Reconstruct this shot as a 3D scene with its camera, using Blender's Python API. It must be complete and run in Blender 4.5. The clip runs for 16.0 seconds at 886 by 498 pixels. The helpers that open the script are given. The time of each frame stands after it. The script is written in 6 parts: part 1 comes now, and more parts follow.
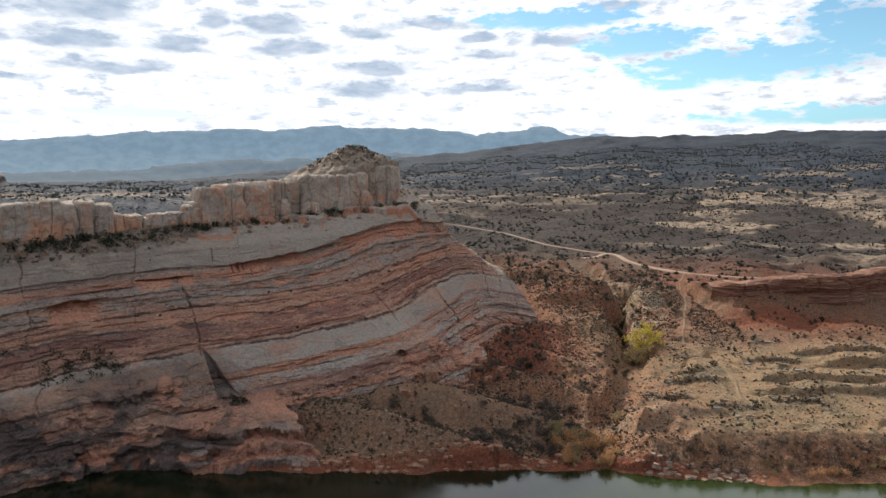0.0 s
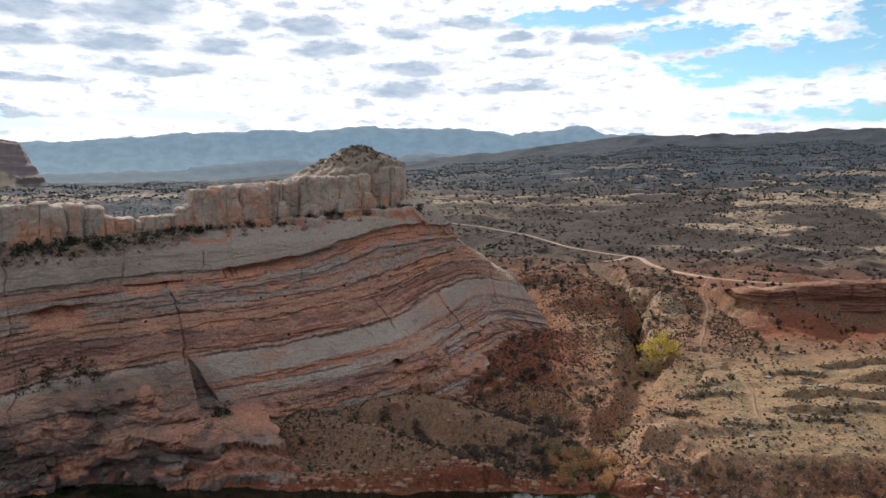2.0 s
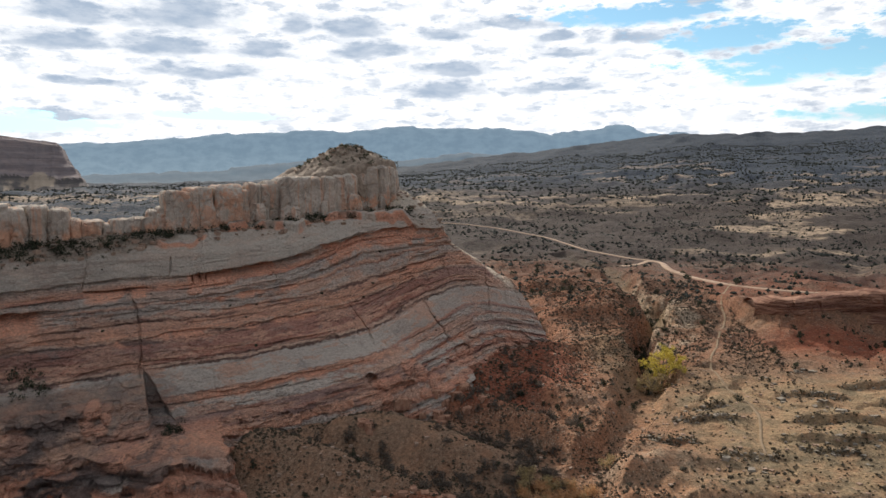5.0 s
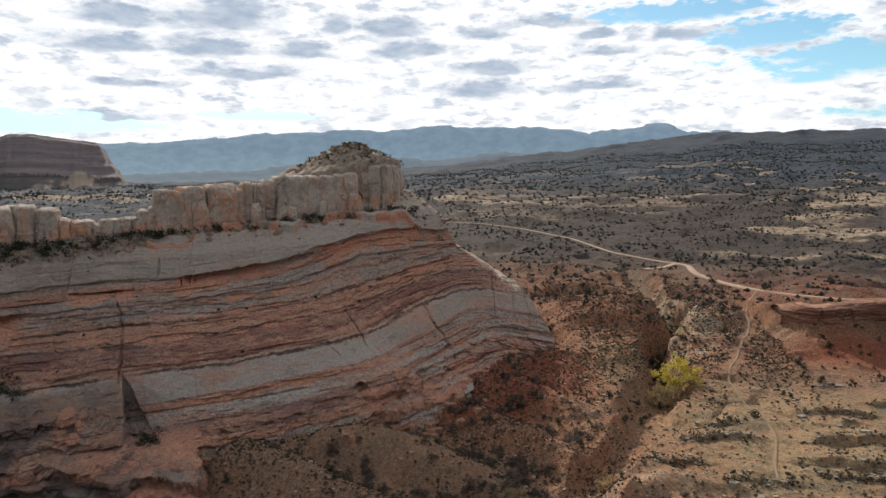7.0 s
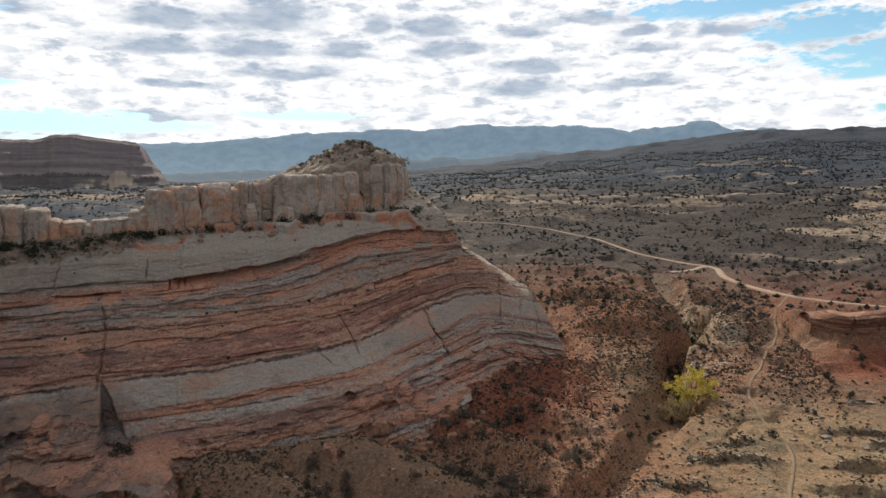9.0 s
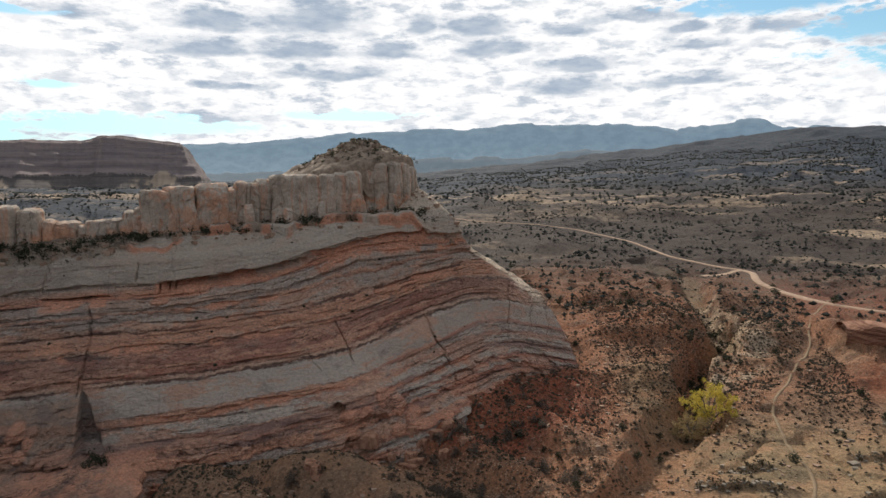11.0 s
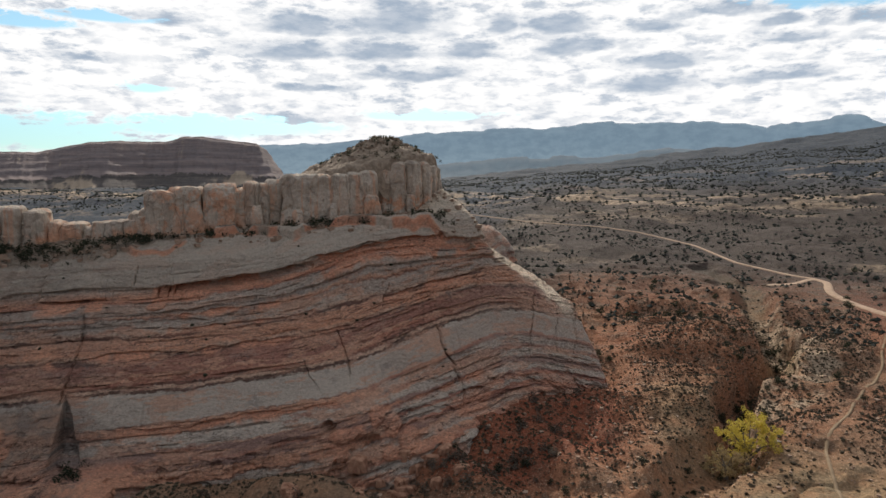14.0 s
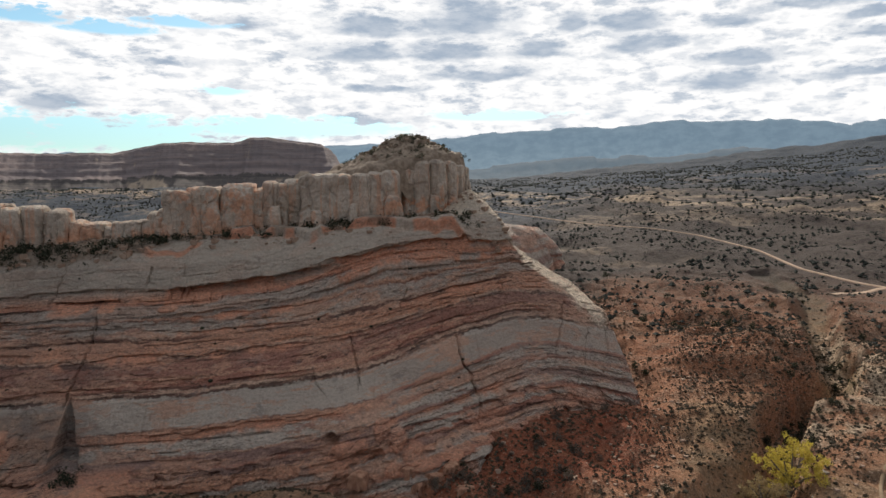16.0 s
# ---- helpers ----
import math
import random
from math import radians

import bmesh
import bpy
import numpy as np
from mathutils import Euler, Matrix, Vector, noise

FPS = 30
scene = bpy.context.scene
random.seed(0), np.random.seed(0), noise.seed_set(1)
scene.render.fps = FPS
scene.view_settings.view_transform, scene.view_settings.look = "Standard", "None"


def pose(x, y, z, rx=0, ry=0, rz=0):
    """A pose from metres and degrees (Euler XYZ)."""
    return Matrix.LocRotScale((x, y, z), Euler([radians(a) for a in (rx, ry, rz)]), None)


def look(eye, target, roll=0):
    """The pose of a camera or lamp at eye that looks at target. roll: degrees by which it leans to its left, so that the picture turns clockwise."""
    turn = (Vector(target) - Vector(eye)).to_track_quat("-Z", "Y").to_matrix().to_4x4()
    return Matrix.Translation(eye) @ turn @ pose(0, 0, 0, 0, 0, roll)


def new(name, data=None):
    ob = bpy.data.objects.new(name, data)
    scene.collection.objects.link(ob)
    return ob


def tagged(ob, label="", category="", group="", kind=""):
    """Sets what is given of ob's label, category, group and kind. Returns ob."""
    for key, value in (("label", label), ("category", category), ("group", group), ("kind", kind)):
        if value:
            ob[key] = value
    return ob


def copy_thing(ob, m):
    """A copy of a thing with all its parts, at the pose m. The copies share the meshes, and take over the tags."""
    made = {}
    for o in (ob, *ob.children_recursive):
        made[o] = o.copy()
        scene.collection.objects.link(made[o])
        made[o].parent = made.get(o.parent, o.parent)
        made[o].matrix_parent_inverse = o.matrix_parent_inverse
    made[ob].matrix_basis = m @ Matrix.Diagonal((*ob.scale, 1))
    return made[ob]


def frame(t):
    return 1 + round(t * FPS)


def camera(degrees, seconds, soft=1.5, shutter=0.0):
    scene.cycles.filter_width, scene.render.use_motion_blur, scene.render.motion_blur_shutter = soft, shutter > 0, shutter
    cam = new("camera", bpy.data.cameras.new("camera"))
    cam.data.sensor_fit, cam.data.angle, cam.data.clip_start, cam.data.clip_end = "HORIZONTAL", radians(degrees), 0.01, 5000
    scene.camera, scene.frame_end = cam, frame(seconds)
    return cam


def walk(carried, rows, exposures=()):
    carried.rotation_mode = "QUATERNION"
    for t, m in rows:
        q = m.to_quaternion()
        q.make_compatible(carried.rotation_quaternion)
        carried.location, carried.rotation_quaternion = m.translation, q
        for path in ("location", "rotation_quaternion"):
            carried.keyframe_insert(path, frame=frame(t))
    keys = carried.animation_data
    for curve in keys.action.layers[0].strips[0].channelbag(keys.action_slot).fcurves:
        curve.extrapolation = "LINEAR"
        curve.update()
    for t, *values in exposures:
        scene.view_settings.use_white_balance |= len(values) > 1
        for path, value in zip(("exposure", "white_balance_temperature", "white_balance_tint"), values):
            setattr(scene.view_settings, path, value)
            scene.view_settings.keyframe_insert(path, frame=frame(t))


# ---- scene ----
cam = camera(63.7, 16.0)
METRES, EYE, TILT, LEAN, TURN = 100.0, 53.0, 4.8, 1.92, 0.0
ROWS = [
    (0.0, 0.0, 0.0, 0.0, 0.33, -9.78, -1.92),
    (0.5, 0.0223, 0.0214, 0.0, 0.87, -9.79, -1.86),
    (1.0, 0.0453, 0.0427, 0.0001, 1.53, -9.8, -1.78),
    (1.5, 0.0673, 0.0644, -0.0003, 2.38, -9.83, -1.67),
    (2.0, 0.0899, 0.0862, -0.0006, 3.21, -9.86, -1.59),
    (2.5, 0.112, 0.1083, -0.0009, 3.96, -9.88, -1.51),
    (3.0, 0.1339, 0.1305, -0.0014, 4.43, -9.9, -1.45),
    (5.5, 0.2385, 0.246, -0.0056, 7.1, -9.97, -1.25),
    (6.0, 0.2587, 0.2697, -0.0068, 7.94, -10.01, -1.19),
    (6.5, 0.2787, 0.2938, -0.0079, 8.82, -10.06, -1.12),
    (7.0, 0.2988, 0.3179, -0.0092, 9.42, -10.07, -1.06),
    (7.5, 0.318, 0.3423, -0.0105, 9.96, -10.1, -1.02),
    (8.0, 0.3369, 0.367, -0.0118, 10.67, -10.14, -0.97),
    (8.5, 0.3559, 0.3919, -0.0131, 11.64, -10.16, -0.86),
    (9.0, 0.3744, 0.4171, -0.0143, 12.57, -10.19, -0.76),
    (11.5, 0.462, 0.5476, -0.0208, 17.0, -10.28, -0.33),
    (12.0, 0.4782, 0.5741, -0.0222, 18.04, -10.29, -0.24),
    (12.5, 0.4942, 0.601, -0.0233, 19.14, -10.3, -0.14),
    (13.0, 0.5099, 0.628, -0.0249, 20.23, -10.31, -0.05),
    (13.5, 0.525, 0.6555, -0.0265, 21.29, -10.32, 0.03),
    (14.0, 0.5395, 0.6831, -0.0281, 22.35, -10.32, 0.11),
    (14.5, 0.5534, 0.711, -0.0298, 23.53, -10.32, 0.22),
    (15.0, 0.5667, 0.7392, -0.0318, 24.85, -10.33, 0.32),
    (15.5, 0.5799, 0.7674, -0.0335, 26.27, -10.32, 0.43),
    (16.0, 0.5942, 0.7949, -0.0352, 27.69, -10.29, 0.54),
]
walk(cam, [(t, pose(0, 0, EYE, TILT, LEAN, TURN) @ pose(METRES * x, METRES * y, METRES * z, 90 + pitch, roll, yaw)) for t, x, y, z, yaw, pitch, roll in ROWS],
     exposures=[(0, 0.18, 6280, 10), (3, 0.14, 6300, 10), (6, 0.06, 6380, 10), (9, -0.03, 6450, 10), (16, -0.09, 6500, 10)])
scene.view_settings.exposure = 0.0

# ---- world: broken cloud deck over a Nishita sky, low sun ahead on the left ----
SUN_AZ, SUN_EL = -27.5, 30.0


class Nodes:
    """A small helper that adds nodes to a tree and links them."""

    def __init__(self, tree):
        self.t = tree
        tree.nodes.clear()

    def n(self, kind, **kw):
        node = self.t.nodes.new(kind)
        for k, v in kw.items():
            if k in node.inputs:
                self.put(node, k, v)
            else:
                setattr(node, k, v)
        return node

    def put(self, node, key, v):
        if isinstance(v, bpy.types.NodeSocket):
            self.t.links.new(v, node.inputs[key])
        else:
            node.inputs[key].default_value = v

    def math(self, op, a, b=0.0, c=0.0, clamp=False):
        node = self.t.nodes.new("ShaderNodeMath")
        node.operation, node.use_clamp = op, clamp
        for i, v in enumerate((a, b, c)):
            self.put(node, i, v)
        return node.outputs[0]

    def remap(self, v, a, b, c=0.0, d=1.0, smooth=True):
        node = self.t.nodes.new("ShaderNodeMapRange")
        node.interpolation_type = "SMOOTHSTEP" if smooth else "LINEAR"
        for i, x in enumerate((v, a, b, c, d)):
            self.put(node, i, x)
        return node.outputs[0]

    def mix(self, f, a, b, blend="MIX"):
        node = self.t.nodes.new("ShaderNodeMix")
        node.data_type, node.blend_type = "RGBA", blend
        for i, v in ((0, f), (6, a), (7, b)):
            if not isinstance(v, bpy.types.NodeSocket) and i and len(v) == 3:
                v = (*v, 1.0)
            self.put(node, i, v)
        return node.outputs[2]

    def xyz(self, x, y, z):
        node = self.t.nodes.new("ShaderNodeCombineXYZ")
        for i, v in enumerate((x, y, z)):
            self.put(node, i, v)
        return node.outputs[0]

    def noise(self, vec, scale, detail=4.0, rough=0.55, lac=2.0, warp=0.0):
        node = self.t.nodes.new("ShaderNodeTexNoise")
        self.put(node, "Vector", vec)
        for k, v in (("Scale", scale), ("Detail", detail), ("Roughness", rough), ("Lacunarity", lac), ("Distortion", warp)):
            node.inputs[k].default_value = v
        return node.outputs[0]


# grey cloud bellies and blue openings: bearing, elevation, half width, half height in degrees
BELLIES = [(-43, 11.8, 1.4, 0.5), (-32.9, 11.9, 3.8, 0.7), (-25.6, 12.5, 3.5, 1.3), (-17.7, 12.1, 1.2, 0.6), (-34, 10, 3.3, 0.6), (-26.9, 10.1, 4.4, 0.6), (-19.9, 10.2, 2.0, 0.5), (-13.3, 12, 2.3, 0.6),
           (-12.6, 10.5, 2.4, 0.6), (-24.2, 8.5, 4.0, 0.5), (-6.2, 11.6, 1.9, 0.4), (-5.2, 9.0, 3.6, 0.45), (-6.1, 7.5, 3.0, 0.6), (-1.1, 12.4, 4.1, 0.4), (2.7, 11.4, 1.9, 0.4), (2.6, 10.2, 1.9, 0.35),
           (2.5, 7.6, 2.3, 0.4), (-31.8, 7.4, 2.7, 0.3), (-33.6, 5.0, 2.7, 0.3), (-56.1, 5.7, 2.3, 0.6), (-48.8, 8.8, 1.6, 0.3), (13.5, 13.5, 2.9, 0.4), (8.5, 11.1, 2.2, 0.4)]
OPENINGS = [(8.7, 12.8, 5.1, 0.6), (14.9, 10.8, 3.7, 0.9), (22.8, 8.9, 7.4, 1.0), (29.5, 10.7, 3.2, 1.7), (17, 7.7, 2.4, 0.4), (28.4, 5.1, 6.5, 0.5), (-44.5, 7.1, 1.2, 0.3), (-52.3, 11, 2.6, 0.35),
            (-57.4, 11.4, 2.4, 0.4), (-54, 3.6, 9.0, 1.1), (-40, 4.4, 7.0, 0.6), (-47.4, 11.8, 2.4, 0.3), (-23.3, 5.4, 4.0, 0.3)]


def make_world():
    world = bpy.data.worlds.new("sky")
    scene.world = world
    world.use_nodes = True
    N = Nodes(world.node_tree)
    sky = N.n("ShaderNodeTexSky", sky_type="NISHITA", sun_disc=False, sun_elevation=radians(SUN_EL), sun_rotation=radians(SUN_AZ),
              altitude=1300.0, air_density=1.0, dust_density=0.6, ozone_density=2.0)
    co = N.n("ShaderNodeTexCoord").outputs["Generated"]
    x, y, z = N.n("ShaderNodeSeparateXYZ", Vector=co).outputs
    zz = N.math("ADD", N.math("MAXIMUM", z, 0.0), 0.16)
    px, py = N.math("DIVIDE", x, zz), N.math("DIVIDE", y, zz)
    deck = N.xyz(px, py, 0.0)
    bearing = N.math("MULTIPLY", N.math("ARCTAN2", x, y), 57.2958)
    height = N.math("MULTIPLY", N.math("ARCSINE", z), 57.2958)
    plate = N.xyz(N.math("MULTIPLY", bearing, 0.30), N.math("MULTIPLY", height, 0.85), 0.0)
    ragged = N.noise(plate, 1.5, 6.0, 0.62)
    curl = N.noise(plate, 0.55, 6.0, 0.6)
    here = N.xyz(N.math("ADD", bearing, N.math("MULTIPLY", N.math("SUBTRACT", curl, 0.5), 5.0)), N.math("ADD", height, N.math("MULTIPLY", N.math("SUBTRACT", ragged, 0.5), 1.1)), 0.0)

    def nearest(shapes, flat=0.0):
        best = None
        for u, v, w, h in shapes:
            off = N.n("ShaderNodeVectorMath", operation="SUBTRACT")
            N.put(off, 0, here)
            off.inputs[1].default_value = (u, v, 0)
            ab = N.n("ShaderNodeVectorMath", operation="ABSOLUTE")
            N.put(ab, 0, off.outputs[0])
            skew = N.n("ShaderNodeVectorMath", operation="MULTIPLY_ADD")
            N.put(skew, 0, ab.outputs[0])
            skew.inputs[1].default_value = (0, -flat, 0)
            N.put(skew, 2, off.outputs[0])
            scl = N.n("ShaderNodeVectorMath", operation="MULTIPLY")
            N.put(scl, 0, skew.outputs[0])
            scl.inputs[1].default_value = (1 / w, 1 / h, 0)
            ln = N.n("ShaderNodeVectorMath", operation="LENGTH")
            N.put(ln, 0, scl.outputs[0])
            best = ln.outputs["Value"] if best is None else N.math("MINIMUM", best, ln.outputs["Value"])
        return best

    # where the deck is closed, where it opens to blue
    cover = N.noise(deck, 1.1, 7.0, 0.6)
    tear = N.math("MULTIPLY", N.math("SUBTRACT", ragged, 0.5), 4.0)
    holes = N.remap(N.math("ADD", nearest(OPENINGS), tear), 0.8, 1.6)
    cloud = N.math("MULTIPLY", N.remap(cover, 0.30, 0.37), holes)
    # flat grey bellies
    grey = N.math("MULTIPLY", N.remap(ragged, 0.47, 0.66), N.remap(curl, 0.38, 0.6, 0.15, 0.75))
    lump = N.noise(plate, 0.9, 6.0, 0.55)
    belly = N.math("ADD", nearest(BELLIES, 0.30), N.math("ADD", N.math("MULTIPLY", tear, 0.32), N.math("MULTIPLY", N.math("SUBTRACT", lump, 0.5), 3.0)))
    grey = N.math("MAXIMUM", grey, N.math("MULTIPLY", N.remap(belly, 1.55, 0.5, 0.0, 1.0), N.remap(ragged, 0.35, 0.65, 1.0, 0.72)))
    # the deck glows round the sun; away from it and overhead one sees its dull underside
    s_az, s_el = radians(SUN_AZ), radians(SUN_EL)
    dot = N.n("ShaderNodeVectorMath", operation="DOT_PRODUCT")
    N.put(dot, 0, co)
    dot.inputs[1].default_value = (math.sin(s_az) * math.cos(s_el), math.cos(s_az) * math.cos(s_el), math.sin(s_el))
    toward = N.math("MULTIPLY", N.remap(dot.outputs["Value"], 0.0, 0.75), N.remap(z, 0.28, 0.60, 1.0, 0.5))
    white = N.mix(toward, (0.42, 0.465, 0.535, 1), (1.12, 1.11, 1.10, 1))
    white = N.mix(N.remap(ragged, 0.40, 0.62, 0.0, 0.30), white, N.mix(1.0, white, (0.60, 0.65, 0.72), "MULTIPLY"))
    dull = N.mix(toward, (0.19, 0.23, 0.29, 1), (0.41, 0.495, 0.61, 1))
    tone = N.mix(grey, white, dull)
    blue = N.mix(1.0, sky.outputs[0], N.mix(N.remap(height, 2.0, 8.0), (0.074, 0.094, 0.096), (0.115, 0.135, 0.12)), "MULTIPLY")
    out = N.mix(cloud, blue, tone)
    bg = N.n("ShaderNodeBackground", Color=out, Strength=1.0)
    N.t.links.new(bg.outputs[0], N.n("ShaderNodeOutputWorld").inputs[0])


make_world()
lamp = bpy.data.lights.new("sun", "SUN")
lamp.energy, lamp.angle, lamp.color = 4.2, radians(0.6), (1.0, 0.93, 0.82)
sun = new("sun", lamp)
az, el = radians(SUN_AZ), radians(SUN_EL)
sun.matrix_world = look((0, 0, 0), (-math.sin(az) * math.cos(el), -math.cos(az) * math.cos(el), -math.sin(el)))


# ---- number noise for the landforms ----
def hash2(i, j, seed):
    h = (i.astype(np.int64) * 374761393 + j.astype(np.int64) * 668265263 + seed * 1442695041) & 0xFFFFFFFF
    h = ((h ^ (h >> 13)) * 1274126177) & 0xFFFFFFFF
    return ((h ^ (h >> 16)) & 0xFFFFFF) / float(0xFFFFFF)


def vnoise(x, y, seed=0):
    """Smooth value noise, -1 to 1."""
    x, y = np.asarray(x, float), np.asarray(y, float)
    i, j = np.floor(x), np.floor(y)
    u, v = x - i, y - j
    u, v = u * u * u * (u * (u * 6 - 15) + 10), v * v * v * (v * (v * 6 - 15) + 10)
    a, b, c, d = hash2(i, j, seed), hash2(i + 1, j, seed), hash2(i, j + 1, seed), hash2(i + 1, j + 1, seed)
    return 2 * (a + (b - a) * u + (c - a) * v + (a - b - c + d) * u * v) - 1


def fbm(x, y, octaves=4, seed=0, gain=0.5):
    total, amp = 0.0, 1.0
    for k in range(octaves):
        total = total + amp * vnoise(x * 2.03 ** k + 17.1 * k, y * 2.03 ** k - 9.7 * k, seed + k)
        amp *= gain
    return total


def smooth(a, b, v):
    u = np.clip((v - a) / (b - a), 0, 1)
    return u * u * (3 - 2 * u)


def softmin(a, b, k):
    h = np.clip(0.5 + 0.5 * (b - a) / k, 0, 1)
    return b + (a - b) * h - k * h * (1 - h)


def to_line(x, y, pts):
    """Distance to a polyline of (x, y, value), and the value there."""
    best, val = np.full(np.shape(x), 1e9), np.zeros(np.shape(x))
    for (x0, y0, v0), (x1, y1, v1) in zip(pts, pts[1:]):
        dx, dy = x1 - x0, y1 - y0
        u = np.clip(((x - x0) * dx + (y - y0) * dy) / (dx * dx + dy * dy), 0, 1)
        d = np.hypot(x - x0 - u * dx, y - y0 - u * dy)
        near = d < best
        best, val = np.where(near, d, best), np.where(near, v0 + u * (v1 - v0), val)
    return best, val


# ---- landforms (metres; the river lies at WATER, the ridge runs along the axis a, its depth is b) ----
WATER = -1.3
CA, SA = math.cos(radians(34.8)), math.sin(radians(34.8))
SHORE = [(-400, 100), (-150, 112), (-82, 127), (-73, 130.2), (-56, 133.5), (-25, 132.2), (-5, 131.5), (5, 133.2), (31, 133.3), (43, 129.2), (58, 126.6), (90, 126.5), (200, 112), (500, 90)]
RISE_Y = [120, 133, 138, 170, 200, 230, 262, 300, 330, 366, 463, 600, 1200, 2200, 4800]
RISE_Z = [0.5, 1.5, 4.5, 6.0, 7.5, 9.8, 13.5, 18, 19.5, 19.5, 29, 45.5, 78, 110, 150]
WASH = [(29, 130, -1.7), (31, 138, -0.8), (34, 148, 0.5), (43, 166, 1.6), (51, 188, 2.4), (55, 206, 2.8), (55.5, 222, 3.2), (58, 238, 4.0), (64, 250, 4.8), (67, 258, 6.0), (66.5, 267, 7.4), (63, 280, 10.0), (60, 294, 12.6), (60, 330, 16.5), (40, 380, 18.5)]
# pale bare rock beside the wash
SLICK = [(61, 221, 1), (66, 231, 1), (72, 246, 1), (72, 258, 1), (68, 272, 0.8), (61, 292, 0.8)]
ROAD = [(-330, 640, 0), (-170, 540, 0), (-58, 484, 0), (-17, 474, 0), (6, 460, 0), (37, 424, 0), (55, 387, 0), (71, 370, 0), (81, 361, 0), (85, 350, 0), (83.5, 335, 0), (83, 325, 0), (86, 314, 0), (92, 298, 0), (98, 285, 0), (106, 276, 0), (116, 270, 0), (130, 267, 0), (165, 268, 0), (230, 262, 0), (330, 270, 0)]
SPUR = [(81, 357, 0), (75, 350, 0), (69, 345, 0), (64, 338, 0)]
TRAIL = [(66, 152, 0), (66.8, 158, 0), (70.1, 168, 0), (72, 176, 0), (70.9, 182, 0), (69.9, 194, 0), (69.8, 205, 0), (70.8, 211, 0), (75, 220, 0), (77, 227, 0), (80, 236, 0), (84, 246, 0), (86.5, 254, 0), (87.5, 264, 0), (91, 274, 0), (96, 284, 0), (99, 294, 0)]
KNOLLS = [(46, 216, 8, 3.6), (49, 257, 11, 6.2), (46, 235, 10, 2.0), (33, 244, 10, 2.4), (72, 258, 9, 2.6), (38, 268, 13, 2.2), (76, 214, 8, 1.4), (53, 246, 6, 2.4), (58, 262, 5, 2.2), (36, 224, 8, 1.6), (54, 180, 8, -2.4), (14, 195, 9, 2.0), (76, 248, 10, -2.2), (44, 280, 11, -1.2), (76, 236, 6, 1.2), (84, 262, 10, 1.6)]
# low spurs between the gullies: crest lines with their heights, and how sharply they fall away
SPURS = [([(-27, 151, 6.0), (-20, 148, 5.8), (-9, 142, 4.6), (3, 138, 2.8), (12, 135.5, 1.0)], 0.075),
         ([(-13, 161, 6.2), (-5, 161, 6.8), (1, 158.5, 6.4), (9, 154, 5.3), (19, 150, 3.8), (26, 146, 1.8)], 0.075),
         ([(8, 179, 8.0), (17, 172, 7.0), (25, 167, 6.2), (32, 160, 4.2)], 0.085),
         ([(22, 192, 8.2), (32, 186, 7.0), (40, 176, 5.2)], 0.07),
         ([(27, 216, 10.5), (36, 215, 9.8), (43, 209, 8.6), (48, 199, 6.0)], 0.07),
         ([(34, 141.5, 3.4), (40, 147, 5.8), (50, 150.5, 6.2), (58, 151, 5.2)], 0.10)]
# small scarps on the flat: x range, line y, height
SCARPS = [(74, 130, 170.5, 1.7), (68, 124, 160.5, 1.4), (96, 150, 181.0, 1.8), (92, 140, 194.0, 1.4), (76, 100, 184.0, 0.9), (50, 72, 169.5, 1.0), (54, 72, 177.5, 1.0), (42, 62, 158.0, 0.8), (70, 90, 154.0, 0.7), (54, 74, 152.5, 0.6)]


def ridge_ab(x, y):
    return CA * x + SA * y, -SA * x + CA * y


def ab_world(a, b):
    return CA * a - SA * b, SA * a + CA * b


